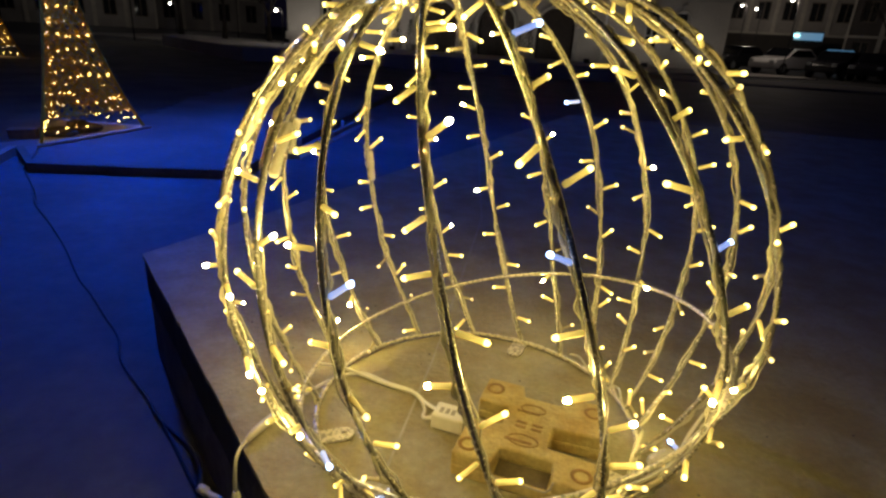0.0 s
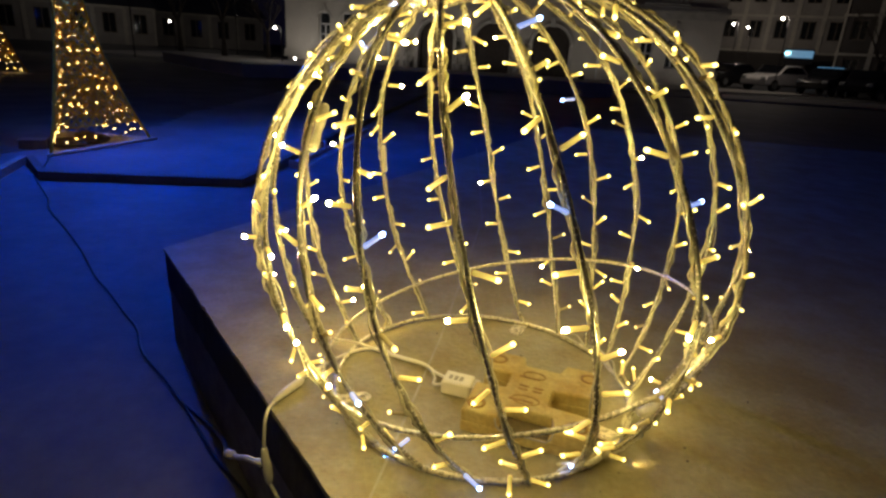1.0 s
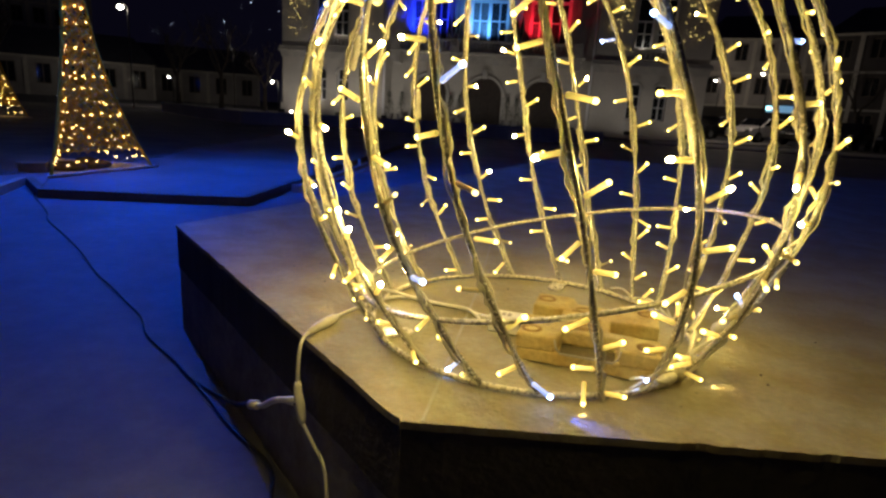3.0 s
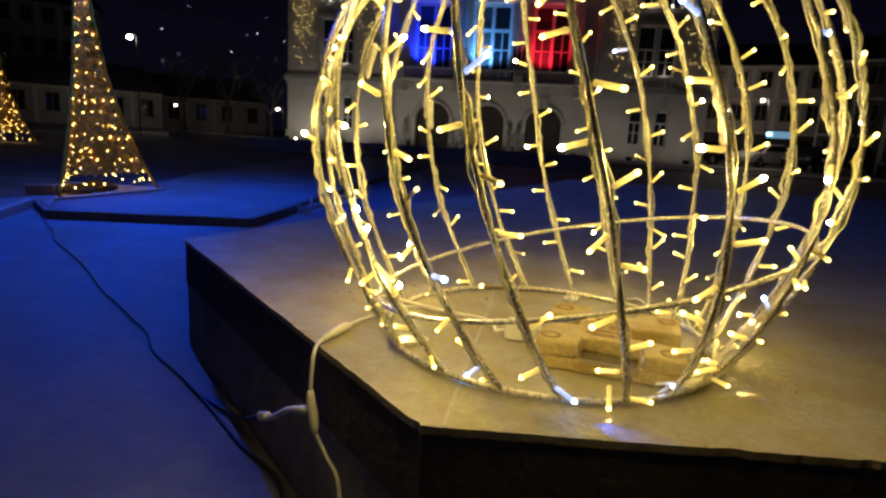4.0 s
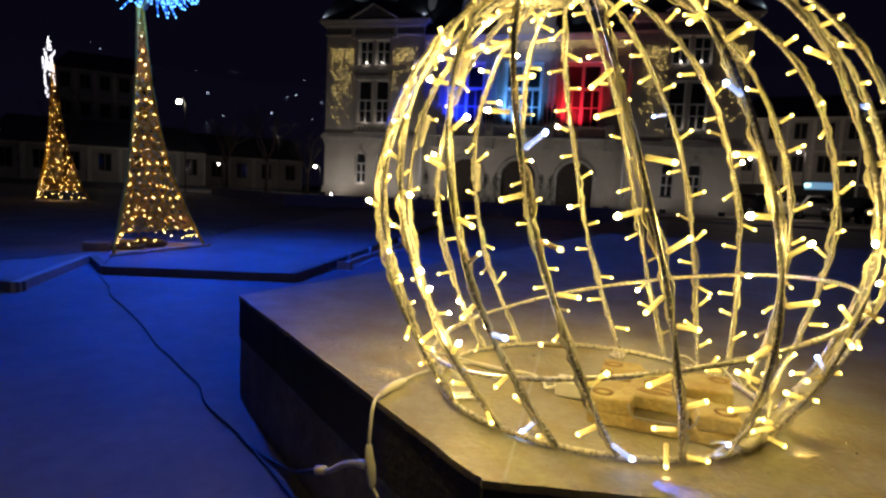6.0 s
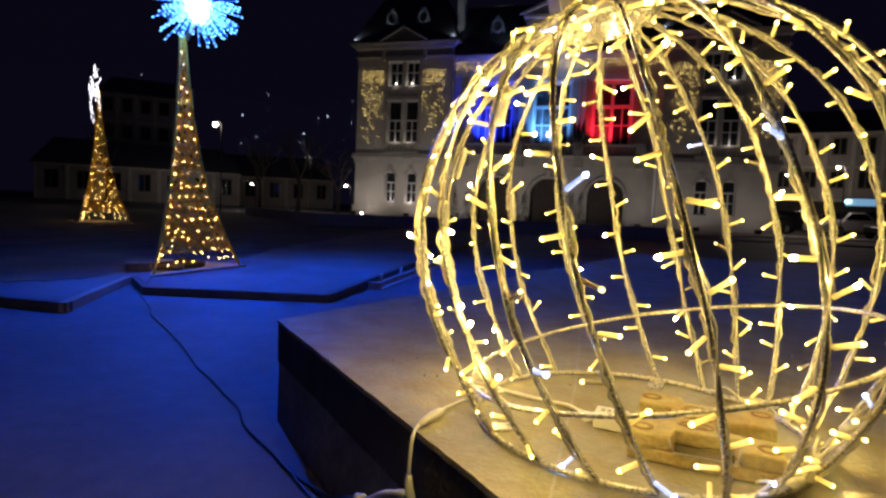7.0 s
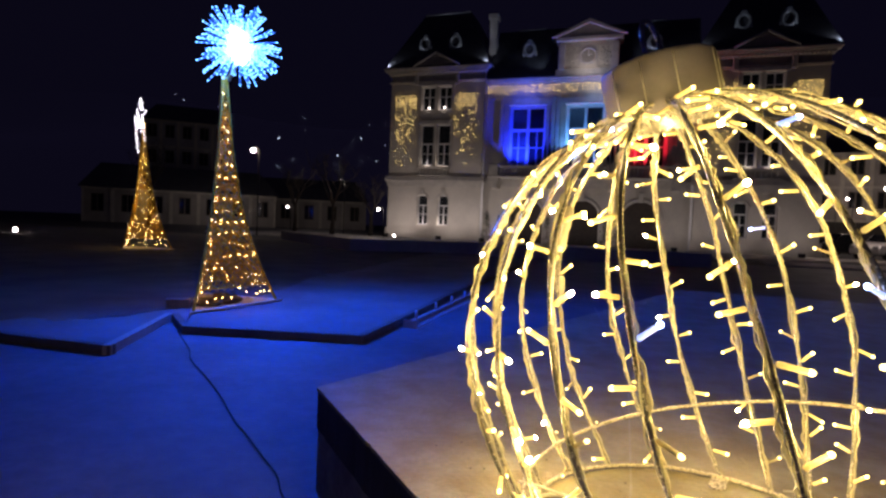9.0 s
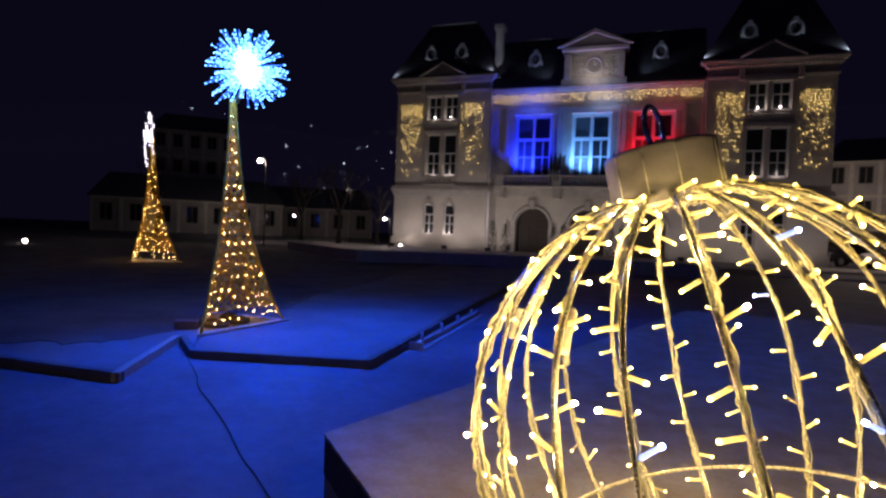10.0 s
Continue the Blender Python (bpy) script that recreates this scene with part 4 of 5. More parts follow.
def window(x0, x1, z0, z1, y, lights=2, transom=None, bars=True, parent=hall, glazed=M_PANE, frame_mat=M_FRAME, w_=0.075):
    """A window of one or more casements set in an opening, its frame at y."""
    win = new("window")
    win.parent = parent
    bm = B()
    xs = [x0, x1 - w_] + [x0 + (x1 - x0) * i / lights - w_ / 2 for i in range(1, lights)]
    for x in xs:
        box(bm, x, x + w_, y, y + 0.09, z0, z1)
    for zz in [z0, z1 - w_] + ([transom] if transom else []):
        box(bm, x0 + w_, x1 - w_, y + 0.004, y + 0.086, zz, zz + w_)
    if bars:
        for i in range(lights):
            a, b = x0 + (x1 - x0) * i / lights + w_ / 2, x0 + (x1 - x0) * (i + 1) / lights - w_ / 2
            box(bm, (a + b) / 2 - 0.03, (a + b) / 2 + 0.03, y + 0.01, y + 0.07, z0 + w_, (transom or z1) - 0.002)
            zz = z0 + ((transom or z1) - z0) * 0.55
            box(bm, a, b, y + 0.02, y + 0.06, zz, zz + 0.05)
    part("window_frame", bm, frame_mat, win, "white painted window frame")
    part("pane", box(B(), x0 + 0.02, x1 - 0.02, y + 0.05, y + 0.056, z0 + 0.02, z1 - 0.02), glazed, win, "dark window glass").visible_shadow = False
    part("sill", box(B(), x0 - 0.08, x1 + 0.08, y - 0.2, y + 0.05, z0 - 0.12, z0 - 0.002, 0.015), M_STONE2, win, "stone sill")
    return win


def surround(x0, x1, z0, z1, y, w_=0.16, out=0.07):
    bm = B()
    box(bm, x0 - w_, x0 - 0.003, y - out, y + 0.02, z0, z1)
    box(bm, x1 + 0.003, x1 + w_, y - out, y + 0.02, z0, z1)
    box(bm, x0 - w_ - 0.05, x1 + w_ + 0.05, y - out - 0.05, y + 0.02, z1 + 0.003, z1 + w_ + 0.06)
    part("window_surround", bm, M_STONE2, hall, "moulded stone surround")


def moulding(name, x0, x1, z0, z1, y, outs, mat=M_STONE2, label="moulded stone band"):
    """Stepped courses, each further out than the one below."""
    bm = B()
    n = len(outs)
    for i, o in enumerate(outs):
        a, b = z0 + (z1 - z0) * i / n, z0 + (z1 - z0) * (i + 1) / n
        box(bm, x0 - o, x1 + o, y - o, y + 0.05, a, b)
    return part(name, bm, mat, hall, label)


def baluster_row(x0, x1, z0, z1, y, step=0.26):
    ob = new("balustrade")
    ob.parent = hall
    part("rail", box(B(), x0, x1, y - 0.1, y + 0.1, z1 - 0.11, z1, 0.015), M_STONE2, ob)
    part("foot", box(B(), x0, x1, y - 0.1, y + 0.1, z0, z0 + 0.08, 0.01), M_STONE2, ob)
    h_ = z1 - z0 - 0.19
    me = mesh_of("baluster", lathe(B(), [(0.05, 0), (0.055, 0.06 * h_), (0.035, 0.12 * h_), (0.075, 0.38 * h_), (0.04, 0.75 * h_), (0.035, 0.85 * h_), (0.055, h_)], 8), M_STONE2)
    n = int((x1 - x0 - 0.1) / step)
    for i in range(n):
        b = new("baluster", me)
        b.parent = ob
        b.matrix_local = Matrix.Translation((x0 + 0.1 + (i + 0.5) * (x1 - x0 - 0.2) / n, y, z0 + 0.08))
    return ob


def pavilion(x0, x1, r0, r1, eyes):
    c = (x0 + x1) / 2
    gw = [(c - 1.12, c - 0.36, 0.9, 2.95), (c + 0.36, c + 1.12, 0.9, 2.95)]
    fw, sw = (c - 1.08, c + 1.08, 4.9, 7.68), (c - 1.08, c + 1.08, 8.62, 10.22)
    pairs = [(a, b, q[2], q[3]) for q in (fw, sw) for a, b in ((c - 1.08, c - 0.11), (c + 0.11, c + 1.08))]
    bm = B()
    pierced(bm, x0, x1, 0, 11.0, FY, FY + 0.5, gw + pairs)
    for g in gw:
        part("arch_head", arch_fill(B(), g[0], g[1], g[3] - 0.38, FY + 0.001, FY + 0.499), M_STONE, hall)
    part("wall", bm, M_STONE, hall, "smooth pale limestone wall")
    bm = B()
    for xx in (x0, x1 - 0.5):
        box(bm, xx, xx + 0.5, FY + 0.502, FY + 9, 0, 11.0)
    part("side_wall", bm, M_STONE, hall)
    for g in gw:
        window(g[0], g[1], g[2], g[3], FY + 0.22, 1, 2.2)
        bm = B()
        tube(bm, [((g[0] + g[1]) / 2 + 0.45 * math.cos(t), FY - 0.01, 2.57 + 0.45 * math.sin(t)) for t in [math.pi * i / 12 for i in range(13)]], 0.06, 6)
        box(bm, (g[0] + g[1]) / 2 - 0.1, (g[0] + g[1]) / 2 + 0.1, FY - 0.12, FY, 2.95, 3.3)
        part("arch_moulding", bm, M_STONE2, hall, "carved arch and keystone")
    for q in pairs:
        window(*q, FY + 0.25, 1, 6.35 if q[2] < 6 else None)
    surround(*fw, FY), surround(*sw, FY)
    baluster_row(c - 1.2, c + 1.2, 4.22, 4.82, FY - 0.12)
    part("spandrel_panel", box(B(), c - 1.0, c + 1.0, FY - 0.05, FY + 0.01, 7.93, 8.42, 0.03), M_STONE2, hall, "raised stone panel")
    moulding("plinth_course", x0, x1, 0, 0.65, FY, (0.12, 0.1), M_STONE)
    moulding("string_course", x0, x1, 3.5, 4.15, FY, (0.06, 0.1, 0.2, 0.16))
    part("frieze", box(B(), x0 - 0.004, x1 + 0.004, FY - 0.03, FY + 0.02, 10.57, 10.98), M_FRIEZE, hall, "darker stone frieze")
    moulding("architrave", x0, x1, 10.45, 10.57, FY, (0.06, 0.1))
    for s in (-1.45, 1.45):
        part("bracket", box(B(), c + s - 0.13, c + s + 0.13, FY - 0.16, FY, 10.3, 11.0, 0.03), M_STONE2, hall, "scrolled stone bracket")
    moulding("cornice", x0, x1, 11.0, 11.42, FY, (0.12, 0.2, 0.34, 0.42))
    n = 30
    dentil = mesh_of("dentil", box(B(), 0, (x1 - x0) / n * 0.5, FY - 0.3, FY - 0.13, 11.0, 11.1), M_STONE2)
    for i in range(n):
        a = x0 - 0.15 + (x1 - x0 + 0.3) * (i + 0.25) / n
        d_ = new("dentil", dentil)
        d_.parent = hall
        d_.matrix_local = Matrix.Translation((a, 0, 0.02))
    bm = B()
    prism_y(bm, [(c - 1.5, 11.43), (c + 1.5, 11.43), (c, 12.28)], FY - 0.3, FY + 0.4)
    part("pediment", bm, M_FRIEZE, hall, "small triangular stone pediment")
    bm = B()
    tube(bm, [(c - 1.62, FY - 0.36, 11.47), (c, FY - 0.36, 12.38)], 0.08, 6)
    tube(bm, [(c + 1.62, FY - 0.36, 11.47), (c, FY - 0.36, 12.38)], 0.08, 6)
    part("pediment_moulding", bm, M_STONE2, hall)
    # steep hipped slate roof
    bm = B()
    v = [bm.verts.new(p) for p in ((x0 - 0.4, FY - 0.4, 11.42), (x1 + 0.4, FY - 0.4, 11.42), (x1 + 0.4, FY + 9.2, 11.42), (x0 - 0.4, FY + 9.2, 11.42),
                                   (r0, FY + 3.6, 16.3), (r1, FY + 3.6, 16.3), (r1, FY + 5.4, 16.3), (r0, FY + 5.4, 16.3))]
    for f in ((3, 2, 1, 0), (0, 1, 5, 4), (1, 2, 6, 5), (2, 3, 7, 6), (3, 0, 4, 7), (4, 5, 6, 7)):
        bm.faces.new([v[i] for i in f])
    part("roof", bm, M_SLATE, hall, "steep dark slate roof")
    part("ridge", tube(B(), [(r0, FY + 3.6, 16.32), (r1, FY + 3.6, 16.32)], 0.07, 6), M_ZINC, hall, "zinc ridge roll")
    for s in eyes:
        oculus(c + s, FY + 1.15, 13.35)
    for xx in (x0 - 0.3, x1 + 0.3):
        part("roof_light", box(B(), xx - 0.07, xx + 0.07, FY - 0.3, FY - 0.22, 11.43, 11.47), M_SILL, hall, "small white lamp at the roof corner")
    for s in (-0.55, 0.55):
        part("sill_lamp", lathe(B(), [(0.03, 0), (0.05, 0.03), (0.045, 0.06), (0, 0.07)], 10, (c + s, FY + 0.1, 8.76)), M_SILL, hall, "small lamp on the window sill")


def oculus(x, y, z):
    ob = new("dormer")
    ob.parent = hall
    tube_pts = [(x + 0.34 * math.cos(t), y - 0.25, z + 0.4 * math.sin(t)) for t in [2 * math.pi * i / 24 for i in range(24)]]
    part("round_frame", tube(B(), tube_pts, 0.1, 6, True), M_ZINC, ob, "round zinc window frame")
    bm = B()
    bmesh.ops.create_cone(bm, cap_ends=True, segments=20, radius1=0.36, radius2=0.36, depth=1.2, matrix=Matrix.Translation((x, y + 0.4, z)) @ Matrix.Rotation(math.pi / 2, 4, "X"))
    part("drum", bm, M_SLATE, ob)
    part("keystone", box(B(), x - 0.14, x + 0.14, y - 0.35, y + 0.1, z + 0.42, z + 0.62, 0.04), M_ZINC, ob)
    part("scroll", box(B(), x - 0.46, x - 0.36, y - 0.3, y + 0.1, z - 0.38, z - 0.12, 0.03), M_ZINC, ob)
    part("scroll", box(B(), x + 0.36, x + 0.46, y - 0.3, y + 0.1, z - 0.38, z - 0.12, 0.03), M_ZINC, ob)


XL0, XL1, XR0, XR1 = -16.85, -10.22, 2.66, 9.02
pavilion(XL0, XL1, -16.0, -12.5, (-1.3, 0.85))
pavilion(XR0, XR1, 4.7, 8.2, (-1.05, 1.2))
CY = FY + 0.42
WX = (-7.4, -3.78, -0.15)
wins = [(x - 1.2, x + 1.2, 4.85, 8.85) for x in WX]
doors = [(x - 1.08, x + 1.08, 0, 2.85) for x in (-7.22, -3.76, -0.25)]
bm = B()
pierced(bm, XL1, XR0, 0, 10.2, CY, CY + 0.6, wins + doors)
for d_ in doors:
    part("arch_head", arch_fill(B(), d_[0], d_[1], d_[3] - 1.08, CY + 0.001, CY + 0.599, 20), M_STONE, hall)
part("wall", bm, M_STONE, hall, "smooth pale limestone wall of the centre")
for d_ in doors:
    dr = new("door")
    dr.parent = hall
    c_ = (d_[0] + d_[1]) / 2
    arc = [(c_ + 1.06 * math.cos(math.pi * i / 20), 1.77 + 1.06 * math.sin(math.pi * i / 20)) for i in range(21)]
    part("leaf", prism_y(B(), [(c_ - 1.06, 0.02)] + [(c_ + 1.06, 0.02)] + arc, CY + 0.42, CY + 0.5), M_WOOD, dr, "dark oak double door leaf")
    for s in (-0.8, -0.3, 0.2, 0.72):
        part("stile", box(B(), c_ + s - 0.03, c_ + s + 0.06, CY + 0.37, CY + 0.418, 0.1, 1.7), M_WOOD, dr)
    for zz in (0.12, 0.9, 1.7):
        part("rail", box(B(), c_ - 1.0, c_ + 1.0, CY + 0.385, CY + 0.416, zz, zz + 0.1), M_WOOD, dr)
    bm = B()
    tube(bm, [(c_ + 1.2 * math.cos(math.pi * i / 20), CY - 0.03, 1.77 + 1.2 * math.sin(math.pi * i / 20)) for i in range(21)], 0.11, 6)
    box(bm, c_ - 1.31, c_ - 1.09, CY - 0.1, CY + 0.02, 0, 1.77)
    box(bm, c_ + 1.09, c_ + 1.31, CY - 0.1, CY + 0.02, 0, 1.77)
    box(bm, c_ - 0.16, c_ + 0.16, CY - 0.25, CY + 0.02, 2.78, 3.35, 0.03)
    part("arch_moulding", bm, M_STONE2, dr, "stone arch with a keystone")
for w4 in wins:
    window(*w4, CY + 0.3, 2, 7.2, w_=0.19)
    surround(*w4, CY, 0.28, 0.14)
    bm = B()
    m_ = (w4[0] + w4[1]) / 2
    fold = [(w4[0] + 0.05 + (m_ - w4[0] - 0.1) * i / 24, CY + 0.52 + 0.035 * math.sin(i * 1.57)) for i in range(25)]
    for (xa, ya), (xb, yb) in zip(fold, fold[1:]):
        bm.faces.new([bm.verts.new(p) for p in ((xa, ya, w4[2]), (xb, yb, w4[2]), (xb, yb, w4[3]), (xa, ya, w4[3]))])
    part("curtain", bm, M_FRAME, hall, "white drawn curtain catching coloured light")
    for s in (-1, 1):
        xx = (w4[0] + w4[1]) / 2 + s * 1.66
        part("pilaster", box(B(), xx - 0.13, xx + 0.13, CY - 0.2, CY + 0.01, 6.2, 9.3, 0.03), M_STONE2, hall, "narrow fluted pilaster")
moulding("string_course", XL1, XR0, 3.62, 4.1, CY, (0.05, 0.1, 0.2))
part("balcony_slab", box(B(), XL1 + 0.6, XR0 - 0.6, FY - 0.75, CY - 0.002, 4.1, 4.24, 0.03), M_STONE2, hall, "long stone balcony slab")
for x in WX:
    baluster_row(x - 1.5, x + 1.5, 4.24, 4.88, FY - 0.6, 0.24)
for x in (-9.2, -5.6, -1.95, 1.6):
    part("balcony_pier", box(B(), x - 0.28, x + 0.28, FY - 0.74, FY - 0.46, 4.24, 4.95, 0.02), M_STONE2, hall)
    bm = B()
    prism_y(bm, [(x - 0.2, 3.45), (x + 0.2, 3.45), (x + 0.26, 4.1), (x - 0.26, 4.1)], FY - 0.55, CY)
    box(bm, x - 0.3, x + 0.3, FY - 0.62, CY, 3.92, 4.098)
    part("console", bm, M_STONE2, hall, "carved stone console")
part("plinth_course", box(B(), XL1, doors[0][0] - 0.32, CY - 0.1, CY + 0.02, 0, 0.6), M_STONE, hall)
moulding("cornice", XL1 + 0.42, XR0 - 0.42, 10.15, 10.5, CY, (0.15, 0.3, 0.42))
part("attic_band", box(B(), XL1, XR0, CY - 0.06, CY + 0.02, 9.22, 9.42), M_STONE2, hall)
part("drainpipe", tube(B(), [(XL1 + 0.12, FY + 0.05, 0), (XL1 + 0.12, FY + 0.05, 10.4)], 0.075, 8), M_FRAME, hall, "white drainpipe")
part("drainpipe", tube(B(), [(XR0 - 0.12, FY + 0.05, 0), (XR0 - 0.12, FY + 0.05, 10.4)], 0.075, 8), M_FRAME, hall, "white drainpipe")
# clock gable
kx = -3.76
gable = new("clock_gable")
gable.parent = hall
part("block", box(B(), kx - 1.75, kx + 1.75, CY - 0.25, CY + 0.8, 10.51, 12.6, 0.02), M_STONE, gable, "carved stone block")
bm = B()
for s in (-1.6, 1.6):
    box(bm, kx + s - 0.2, kx + s + 0.2, CY - 0.42, CY - 0.252, 10.9, 12.45, 0.03)
box(bm, kx - 2.0, kx + 2.0, CY - 0.45, CY + 0.8, 12.6, 12.86, 0.04)
box(bm, kx - 1.95, kx + 1.95, CY - 0.4, CY - 0.252, 10.51, 10.9, 0.02)
part("pilaster", bm, M_STONE2, gable)
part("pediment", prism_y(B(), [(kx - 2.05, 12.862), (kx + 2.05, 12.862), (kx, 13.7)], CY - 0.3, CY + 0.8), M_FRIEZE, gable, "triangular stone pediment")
bm = B()
for s in (-1, 1):
    prism_y(bm, [(kx + s * 2.25, 12.87), (kx + s * 1.95, 12.87), (kx, 13.66), (kx, 13.86)], CY - 0.55, CY - 0.301)
part("raking_cornice", bm, M_STONE2, gable)
bm = B()
bmesh.ops.create_cone(bm, cap_ends=True, segments=28, radius1=0.44, radius2=0.44, depth=0.06, matrix=Matrix.Translation((kx, CY - 0.3, 11.68)) @ Matrix.Rotation(math.pi / 2, 4, "X"))
part("clock_face", bm, M_FRIEZE, gable, "dark round clock face")
part("clock_rim", tube(B(), [(kx + 0.47 * math.cos(t), CY - 0.33, 11.68 + 0.47 * math.sin(t)) for t in [2 * math.pi * i / 32 for i in range(32)]], 0.06, 6, True), M_STONE2, gable, "stone rim")
bm = B()
box(bm, kx - 0.012, kx + 0.012, CY - 0.345, CY - 0.335, 11.68, 12.02)
prism_y(bm, [(kx, 11.66), (kx + 0.2, 11.78), (kx + 0.19, 11.81), (kx, 11.7)], CY - 0.345, CY - 0.335)
part("clock_pointer", bm, M_FRAME, gable, "pale clock pointers")
for s in (-0.98, 0.98):
    bm = B()
    for i in range(16):
        a = i * 2.399
        r = 0.1 + 0.024 * i
        q = (kx + s + r * math.cos(a) * 0.85, CY - 0.28, 11.68 + r * math.sin(a) * 1.25)
        lathe(bm, [(0.0, -0.06), (0.075, -0.03), (0.085, 0.02), (0.0, 0.07)], 6, q)
    part("carved_relief", bm, M_STONE2, gable, "carved foliage relief panel")
    fr = B()
    for dx in (-0.44, 0.44):
        box(fr, kx + s + dx - 0.03, kx + s + dx + 0.03, CY - 0.31, CY - 0.252, 11.06, 12.3)
    for zz in (11.0, 12.3):
        box(fr, kx + s - 0.47, kx + s + 0.47, CY - 0.312, CY - 0.252, zz, zz + 0.06)
    part("panel_frame", fr, M_STONE2, gable)
bm = B()
v = [bm.verts.new(p) for p in ((XL1, CY - 0.3, 10.51), (XR0, CY - 0.3, 10.51), (XR0, FY + 9, 10.51), (XL1, FY + 9, 10.51), (XL1, FY + 3.4, 14.6), (XR0, FY + 3.4, 14.6), (XR0, FY + 6, 14.6), (XL1, FY + 6, 14.6))]
for f in ((3, 2, 1, 0), (0, 1, 5, 4), (1, 2, 6, 5), (2, 3, 7, 6), (3, 0, 4, 7), (4, 5, 6, 7)):
    bm.faces.new([v[i] for i in f])
part("roof", bm, M_SLATE, hall, "dark slate roof of the centre")
for a, b in ((-8.9, -7.0), (-0.8, 0.7)):
    part("ridge", tube(B(), [(a, FY + 3.4, 14.64), (b, FY + 3.4, 14.64)], 0.06, 6), M_ZINC, hall, "zinc ridge roll")
oculus(-7.6, FY + 1.2, 12.55)
oculus(0.05, FY + 1.2, 12.55)
bm = B()
box(bm, -10.55, -10.08, FY + 1.8, FY + 2.4, 11.6, 15.2, 0.02)
box(bm, -10.65, -9.98, FY + 1.7, FY + 2.5, 15.0, 15.35, 0.03)
part("chimney", bm, M_STONE, hall, "tall pale chimney stack")
bm = B()
box(bm, XL0 + 0.52, XR1 - 0.52, FY + 4.0, FY + 4.2, 0, 10.3)
box(bm, XL0 + 0.52, XR1 - 0.52, FY + 0.62, FY + 4.0, 4.0, 4.2)
box(bm, XL0 + 0.52, XL1 - 0.52, FY + 0.52, FY + 4.0, 8.1, 8.3)
part("interior", bm, M_INSIDE, hall, "rooms behind the windows, their darkness put in a near-black colour")
part("back_wall", box(B(), XL0, XR1, FY + 9.0, FY + 9.4, 0, 11.0), M_STONE, hall)
for x in (-15.6, -12.0, -9.2, 1.6, 4.6, 7.6):
    fl = thing("floodlight", "small ground floodlight aimed at the facade", "floodlight", "facade floodlights", at=(x, 33.1, 0.04))
    part("housing", box(B(), -0.16, 0.16, 0.0, 0.18, 0, 0.22, 0.02), M_IRON, fl)
    part("lens", box(B(), -0.13, 0.13, 0.18, 0.186, 0.04, 0.19), M_SILL, fl, "bright lens")
# light curtains
rg = random.Random(21)


def curtain(x0, x1, z0, z1, y, band, thin, label):
    """Fairy lights: thick in a band along the top, then thinning out down the strings."""
    bm = B()
    strings = max(2, round((x1 - x0) / 0.155))
    for i in range(strings + 1):
        x, zz = x0 + (x1 - x0) * i / strings, z1 - rg.uniform(0, 0.08)
        drop = z0 + rg.random() * (z1 - z0 - band) * 0.22
        while zz > (drop if thin else z1 - band * rg.uniform(0.75, 1.15)):
            f = max(0.0, (z1 - zz - band) / (z1 - z0))
            if rg.random() < (0.85 if zz > z1 - band else max(0.22, 0.55 - 0.55 * f)):
                r = rg.uniform(0.018, 0.028)
                p = Vector((x + rg.uniform(-0.06, 0.06), y + rg.uniform(-0.05, 0), zz))
                lathe(bm, [(0, -r), (r, 0), (0, r)], 5, p)
            zz -= rg.uniform(0.15, 0.21) if zz > z1 - band else rg.uniform(0.19, 0.30)
    return solid("icicle_lights", bm, M_ICE, label, "string lights", "icicle light curtains", "stuff")


for a, b in ((-16.43, -15.0), (-12.12, -10.72), (3.19, 4.52), (7.38, 8.67)):
    curtain(a, b, 4.55, 9.62, FY - 0.06, 0.75, True, "warm white icicle lights hung down the pale stone wall")
curtain(-10.05, 2.5, 9.4, 10.08, CY - 0.2, 0.52, False, "dense warm white icicle lights under the eaves")
# flags on the balcony and shrubs at the doors
for x in (-5.62, -1.95):
    fg = thing("flag_cluster", "furled flags on slanting poles at the balcony", "flag")
    for s in (-0.25, 0.0, 0.25):
        part("pole", tube(B(), [(x + s * 0.4, FY - 0.75, 4.5), (x + s * 1.2, FY - 1.35, 6.2)], 0.02, 6), M_WOOD, fg)
        bm = B()
        tube(bm, [(x + s * 1.15, FY - 1.3, 6.1), (x + s * 1.1, FY - 1.28, 5.7), (x + s, FY - 1.2, 5.2), (x + s * 0.95, FY - 1.15, 4.9)], [0.03, 0.09, 0.11, 0.04], 7)
        part("cloth", bm, M_CARD, fg, "dark folded cloth")


def shrub(x, y, h, z0=0.04):
    t = thing("conifer_shrub", "small dark conical potted conifer beside the door", "shrub", "door shrubs", at=(x, y, z0))
    part("pot", lathe(B(), [(0.2, 0), (0.28, 0.3), (0.3, 0.34), (0.25, 0.34), (0.24, 0.28), (0, 0.28)], 14), M_FRIEZE, t)
    part("trunk", tube(B(), [(0, 0, 0.25), (0, 0, h * 0.9)], [0.03, 0.008], 6), M_BARK, t)
    bm = B()
    for i in range(220):
        f = rg.random() ** 0.8
        a = rg.uniform(0, 6.283)
        r = 0.42 * (1 - f) * rg.uniform(0.4, 1.1) + 0.03
        p = Vector((r * math.cos(a), r * math.sin(a), 0.35 + f * (h - 0.35)))
        d_ = Vector((math.cos(a), math.sin(a), rg.uniform(0, 1))).normalized() * 0.12
        s_ = Vector((-math.sin(a), math.cos(a), 0)) * 0.03
        bm.faces.new([bm.verts.new(q) for q in (p - s_, p + d_, p + s_)])
    tagged(part("foliage", bm, M_CONIF, t), kind="stuff")


for x in (-9.7, -8.9, -5.75, -5.2, -2.25, -1.7):
    shrub(x, FY + 0.05, 1.5 + 0.3 * rg.random())


